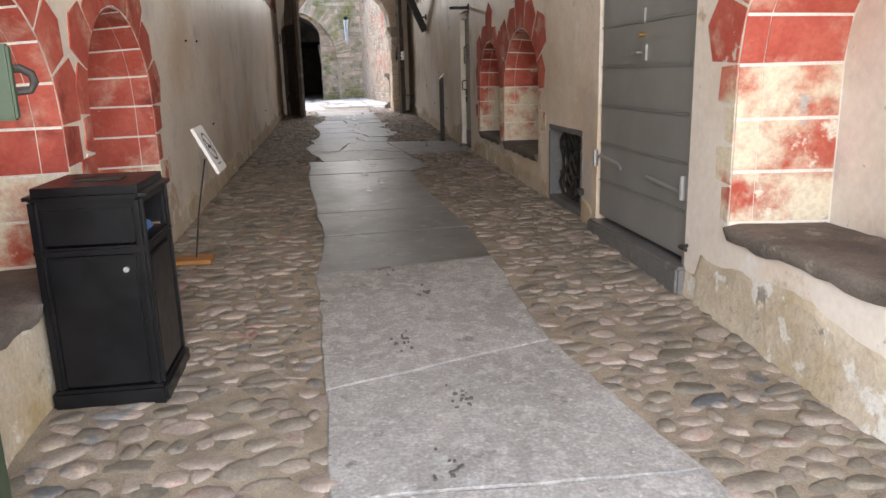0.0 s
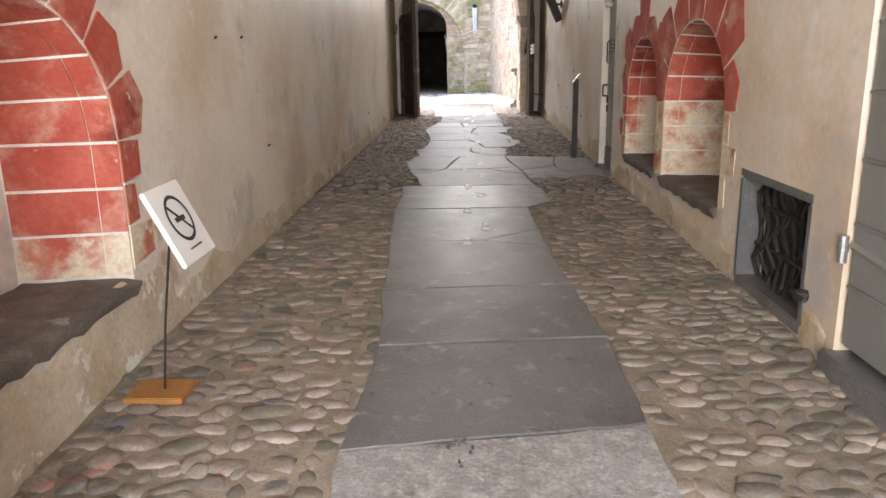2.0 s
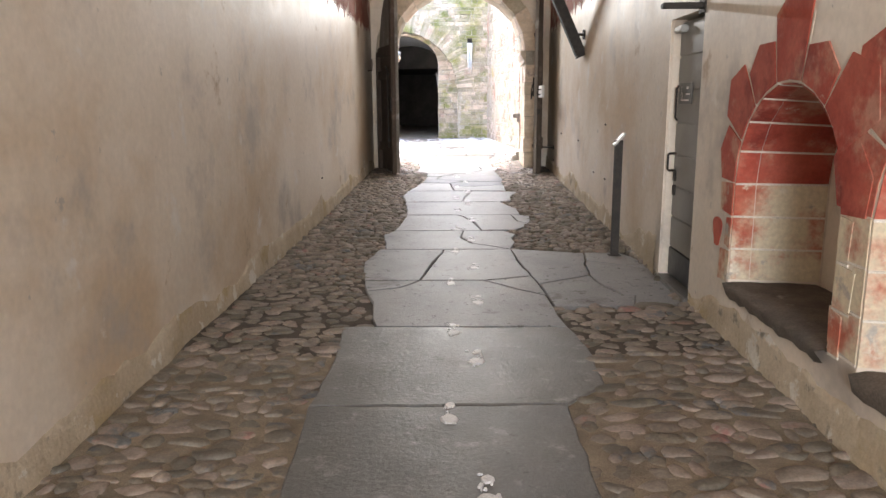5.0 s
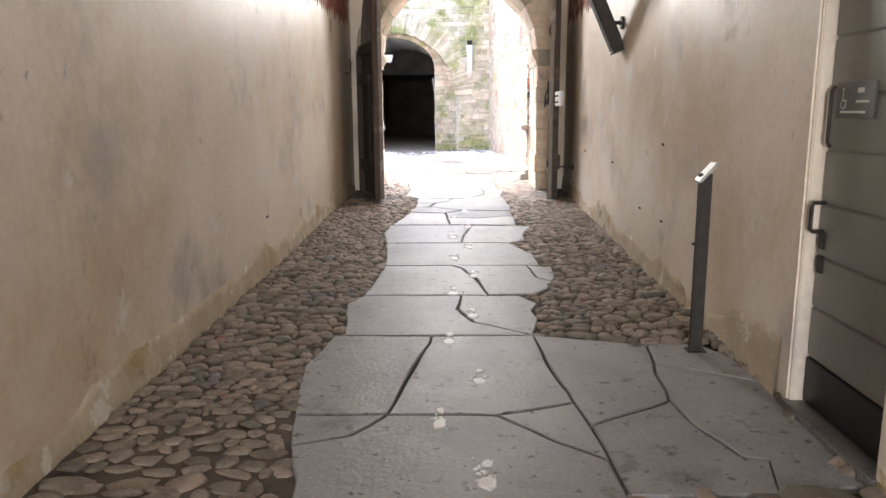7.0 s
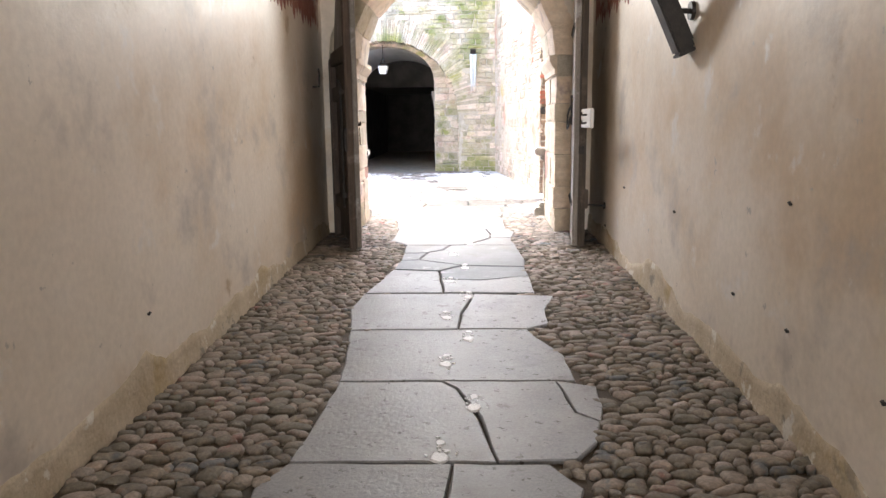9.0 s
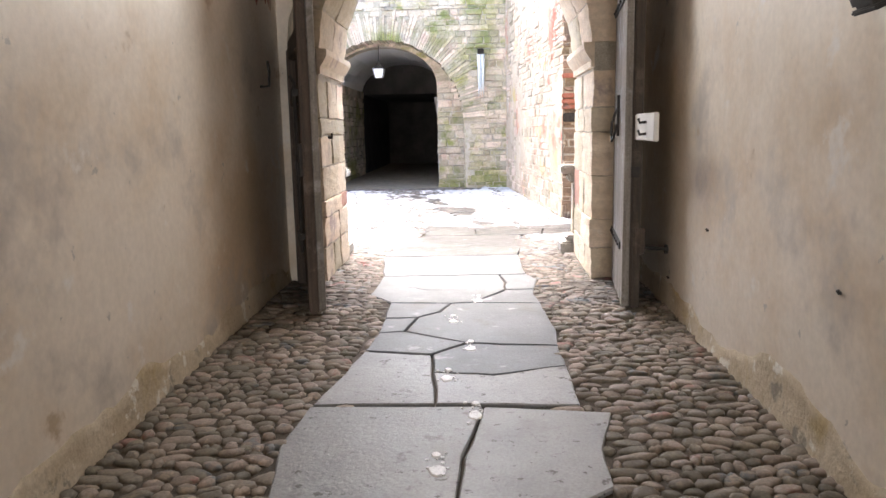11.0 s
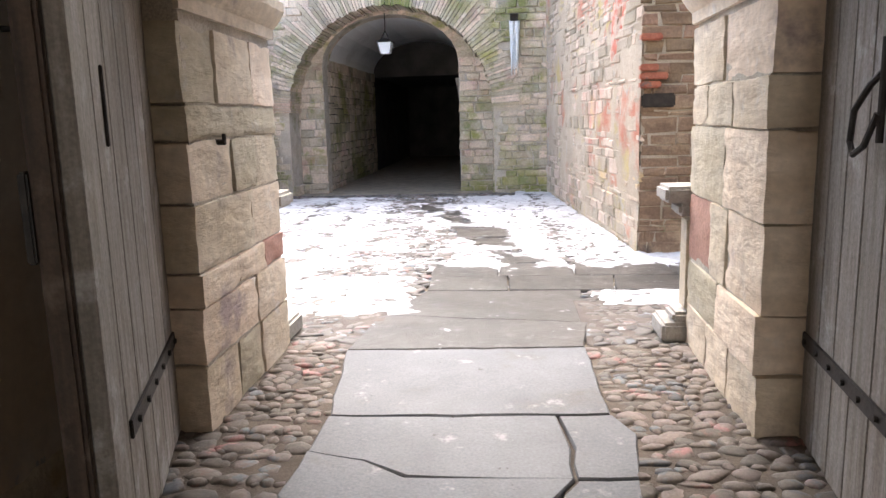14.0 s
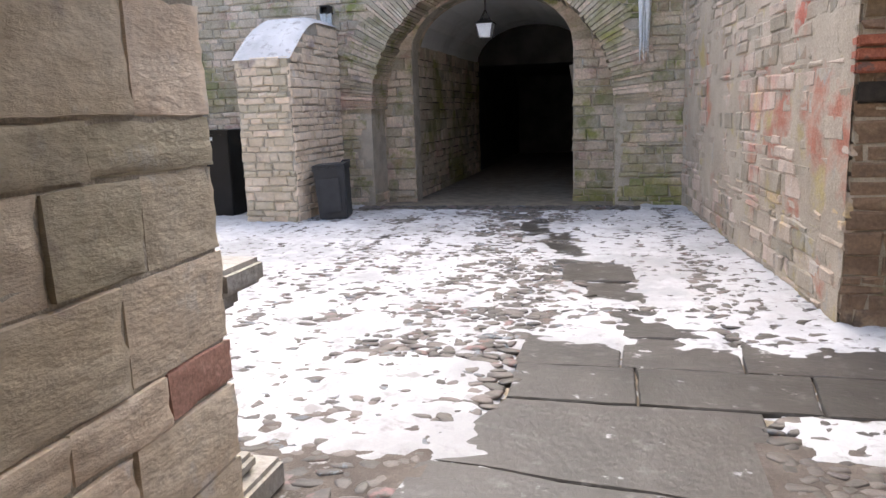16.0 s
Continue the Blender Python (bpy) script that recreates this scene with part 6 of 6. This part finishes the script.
# earth between the bare cobbles before the gate
for a, b in ((-1.36, -0.4), (0.95, 2.2)):
    bm = bmesh.new()
    rows = [[bm.verts.new((a + (b - a) * i / 8, 20.62 + 0.1 * k, ground_z(20.62 + 0.1 * k) + 0.001 - 0.004 * max(0, 5 - k) + 0.005 * noise.noise(Vector((a + i * 0.7, k * 0.8, 6))) - (0.02 if k > 10 else 0))) for i in range(9)] for k in range(13)]
    for u, w in zip(rows, rows[1:]):
        for i in range(8):
            bm.faces.new((u[i], u[i + 1], w[i + 1], w[i]))
    part("sand_bed", bm, COURT_EARTH, court, "wet brown earth between cobbles", smooth=True)
# ---- courtyard things ----
def wheelie_bin():
    x, y = -3.57, 28.05
    z = ground_z(y) + 0.005
    root = thing("waste_bin", (x, y, z), "small slate-grey waste bin standing in the snow by the buttress", "waste bin")
    m = Matrix.Translation((x, y, z)) @ Matrix.Rotation(radians(12), 4, "Z") @ Matrix.Rotation(radians(-3), 4, "Y")
    bm = bmesh.new()
    hexa(bm, [m @ Vector(p) for p in ((-0.2, -0.2, 0), (0.2, -0.2, 0), (0.2, 0.2, 0), (-0.2, 0.2, 0), (-0.22, -0.22, 0.7), (0.22, -0.22, 0.7), (0.22, 0.22, 0.7), (-0.22, 0.22, 0.7))])
    part("body", bevelled(bm, 0.02), SLATE, root)
    part("rim", one_box(-0.235, 0.235, -0.235, 0.235, 0.68, 0.72, 0.01, m), SLATE, root)
    part("lid", one_box(-0.24, 0.24, -0.24, 0.25, 0.722, 0.765, 0.018, m), SLATE, root)
    part("front_panel", one_box(-0.14, 0.14, -0.225, -0.2, 0.12, 0.6, 0.01, m @ Matrix.Rotation(radians(4), 4, "X")), SLATE, root)
    bm = bmesh.new()
    rod(bm, [m @ Vector(p) for p in ((0.1, 0.22, 0.74), (0.12, 0.3, 0.78), (0.22, 0.3, 0.78), (0.22, 0.22, 0.74))], 0.014)
    part("handle", bm, SLATE, root)


wheelie_bin()


def cabinet():
    x0, x1, y0, y1 = -6.2, -5.2, 28.1, 28.9
    z = ground_z(28.5) + 0.005
    root = thing("waste_cabinet", ((x0 + x1) / 2, (y0 + y1) / 2, z), "tall black waste cabinet with a steel-edged door in the snow", "cabinet")
    part("body", one_box(x0, x1, y0, y1, z, z + 1.22, 0.015), BLACK_PLASTIC, root)
    part("top", one_box(x0 - 0.02, x1 + 0.02, y0 - 0.02, y1 + 0.02, z + 1.22, z + 1.27, 0.01), BLACK_PLASTIC, root)
    door = part("door", one_box(x0 + 0.05, x1 - 0.45, y0 - 0.02, y0 + 0.002, z + 0.08, z + 1.16, 0.006), BLACK_PLASTIC, root)
    part("edge_strip", one_box(x1 - 0.44, x1 - 0.41, y0 - 0.025, y0 + 0.003, z + 0.05, z + 1.18, 0.004), STEEL, root, "pale steel edge")
    part("label_plate", one_box(x1 - 0.36, x1 - 0.26, y0 - 0.006, y0 + 0.002, z + 1.12, z + 1.17, 0.002), WHITE_PANEL, root, "small white label")


cabinet()


GLASS = material("frosted_lamp_glass", (0.75, 0.78, 0.8), (0.8, 0.82, 0.84), 6.0, 0.35, bump=0.1)


def lantern():
    x, y, zt = -1.74, 30.05, 3.82
    root = thing("hanging_lantern", (x, y, zt), "hanging lantern with white glass panes on an iron rod", "lantern")
    bm = bmesh.new()
    rod(bm, [(x, y, zt + 0.05), (x, y, 3.52)], 0.01)
    part("rod", bm, IRON, root)
    for sx, sy in ((-1, -1), (1, -1), (1, 1), (-1, 1)):
        bm = bmesh.new()
        rod(bm, [(x, y, 3.56), (x + 0.08 * sx, y + 0.08 * sy, 3.38)], 0.006, 6)
        part("stay", bm, IRON, root)
    bm = bmesh.new()
    hexa(bm, [(x + a * 0.085, y + b * 0.085, 3.14) for a, b in ((-1, -1), (1, -1), (1, 1), (-1, 1))] + [(x + a * 0.13, y + b * 0.13, 3.34) for a, b in ((-1, -1), (1, -1), (1, 1), (-1, 1))])
    part("glass", bm, GLASS, root, "white frosted glass body")
    for sx, sy in ((-1, -1), (1, -1), (1, 1), (-1, 1)):
        bm = bmesh.new()
        rod(bm, [(x + 0.088 * sx, y + 0.088 * sy, 3.13), (x + 0.134 * sx, y + 0.134 * sy, 3.35)], 0.009, 6)
        part("frame_bar", bm, IRON, root)
    bm = bmesh.new()
    hexa(bm, [(x + a * 0.15, y + b * 0.15, 3.35) for a, b in ((-1, -1), (1, -1), (1, 1), (-1, 1))] + [(x + a * 0.05, y + b * 0.05, 3.42) for a, b in ((-1, -1), (1, -1), (1, 1), (-1, 1))])
    part("cap", bm, IRON, root)


lantern()

ICE = material("ice", (0.72, 0.78, 0.8), (0.85, 0.88, 0.9), 8.0, 0.15, bump=0.4, bump_scale=30, bump_dist=0.01)
ICE.node_tree.nodes["Principled BSDF"].inputs["Transmission Weight"].default_value = 0.25


def water_spout(x, z, count, longest, seed):
    """A square iron spout with the ice that hangs from it."""
    rng = random.Random(seed)
    root = thing("water_spout", (x, 29.38, z), "dark iron water spout with a hanging sheet of ice", "spout", "frozen water spouts")
    bm = bmesh.new()
    for a, b, c, d in ((-0.07, 0.07, -0.06, -0.045), (-0.07, 0.07, 0.045, 0.06), (-0.07, -0.055, -0.045, 0.045), (0.055, 0.07, -0.045, 0.045)):
        box(bm, x + a, x + b, 29.2, 29.45, z + c, z + d)
    part("spout", bm, IRON, root)
    part("spout_throat", one_box(x - 0.055, x + 0.055, 29.3, 29.45, z - 0.045, z + 0.045), IRON, root)
    for i in range(count):
        xi = x - 0.062 + 0.124 * i / (count - 1)
        ln = longest * rng.uniform(0.55, 1.0)
        yi = 29.25 + rng.uniform(-0.02, 0.04)
        bm = bmesh.new()
        rings = []
        for k in range(8):
            f = k / 7
            r = (0.026 * (1 - f) ** 0.7 + 0.004) * rng.uniform(0.85, 1.15)
            rings.append([bm.verts.new((xi + r * math.cos(a * math.tau / 7) + 0.006 * math.sin(3 * f + i), yi + r * math.sin(a * math.tau / 7), z - 0.05 - ln * f)) for a in range(7)])
        for u, w in zip(rings, rings[1:]):
            for a in range(7):
                bm.faces.new((u[a], u[(a + 1) % 7], w[(a + 1) % 7], w[a]))
        part("icicle", bm, ICE, root, "pale frozen icicle", smooth=True)


water_spout(0.62, 3.6, 9, 0.92, 3)
water_spout(-4.05, 3.6, 7, 0.36, 4)

# pale strut high on the tunnel's wall, iron pintle in the gate's jamb
m = pose(-0.447, 31.0, 2.45) @ Matrix.Rotation(radians(9), 4, "Y").inverted()
tagged(part("wall_strut", one_box(-0.035, 0.035, -0.05, 0.05, -0.27, 0.27, 0.008, m), WOOD), "pale slanted wooden strut on the dark tunnel wall", "strut")
bm = bmesh.new()
rod(bm, [(GATE[0] - 0.03, 19.66, 1.87), (GATE[0] + 0.045, 19.66, 1.87)], 0.014, 8)
rod(bm, [(GATE[0] + 0.04, 19.66, 1.86), (GATE[0] + 0.04, 19.66, 1.91)], 0.01, 8)
tagged(part("gate_pintle", bm, IRON), "rusty iron pintle let into the stone jamb", "pintle")

# ---- footprints on the slabs ----
def flake(bm, x, y, rx, ry, rng):
    z = ground_z(y) + 0.004
    ring = [bm.verts.new((x + rx * rng.uniform(0.75, 1.2) * math.cos(a * math.tau / 9), y + ry * rng.uniform(0.75, 1.2) * math.sin(a * math.tau / 9), z - 0.006)) for a in range(9)]
    top = [bm.verts.new((x + (v.co.x - x) * 0.8, y + (v.co.y - y) * 0.8, z + 0.0012)) for v in ring]
    for a in range(9):
        bm.faces.new((ring[a], ring[(a + 1) % 9], top[(a + 1) % 9], top[a]))
    bm.faces.new(top)


def footprints(name, y0, y1, mat, label, seed, dense):
    rng = random.Random(seed)
    bm = bmesh.new()
    y, k = y0, 0
    while y < y1:
        cx = 0.38 + (0.08 if k % 2 else -0.08) + rng.uniform(-0.03, 0.03)
        if dense:
            flake(bm, cx, y, 0.044, 0.062, rng)
            flake(bm, cx + rng.uniform(-0.01, 0.01), y + 0.15, 0.026, 0.036, rng)
        for _ in range(rng.randint(8, 14)):
            flake(bm, cx + rng.gauss(0, 0.03), y + rng.gauss(0.05, 0.06), rng.uniform(0.005, 0.013), rng.uniform(0.005, 0.016), rng)
        y += rng.uniform(0.42, 0.75)
        k += 1
    tagged(part(name, bm, mat), label, "footprints", kind="stuff")


# white flakes paint the glint of wet soles along the slabs
footprints("snow_footprints", 7.6, 19.2, PRINT_SHINE, "wet footprints on the slabs, their shine painted white", 19, True)
footprints("damp_footprints", 2.3, 5.0, DAMP, "dark damp footprints on the slabs", 23, False)
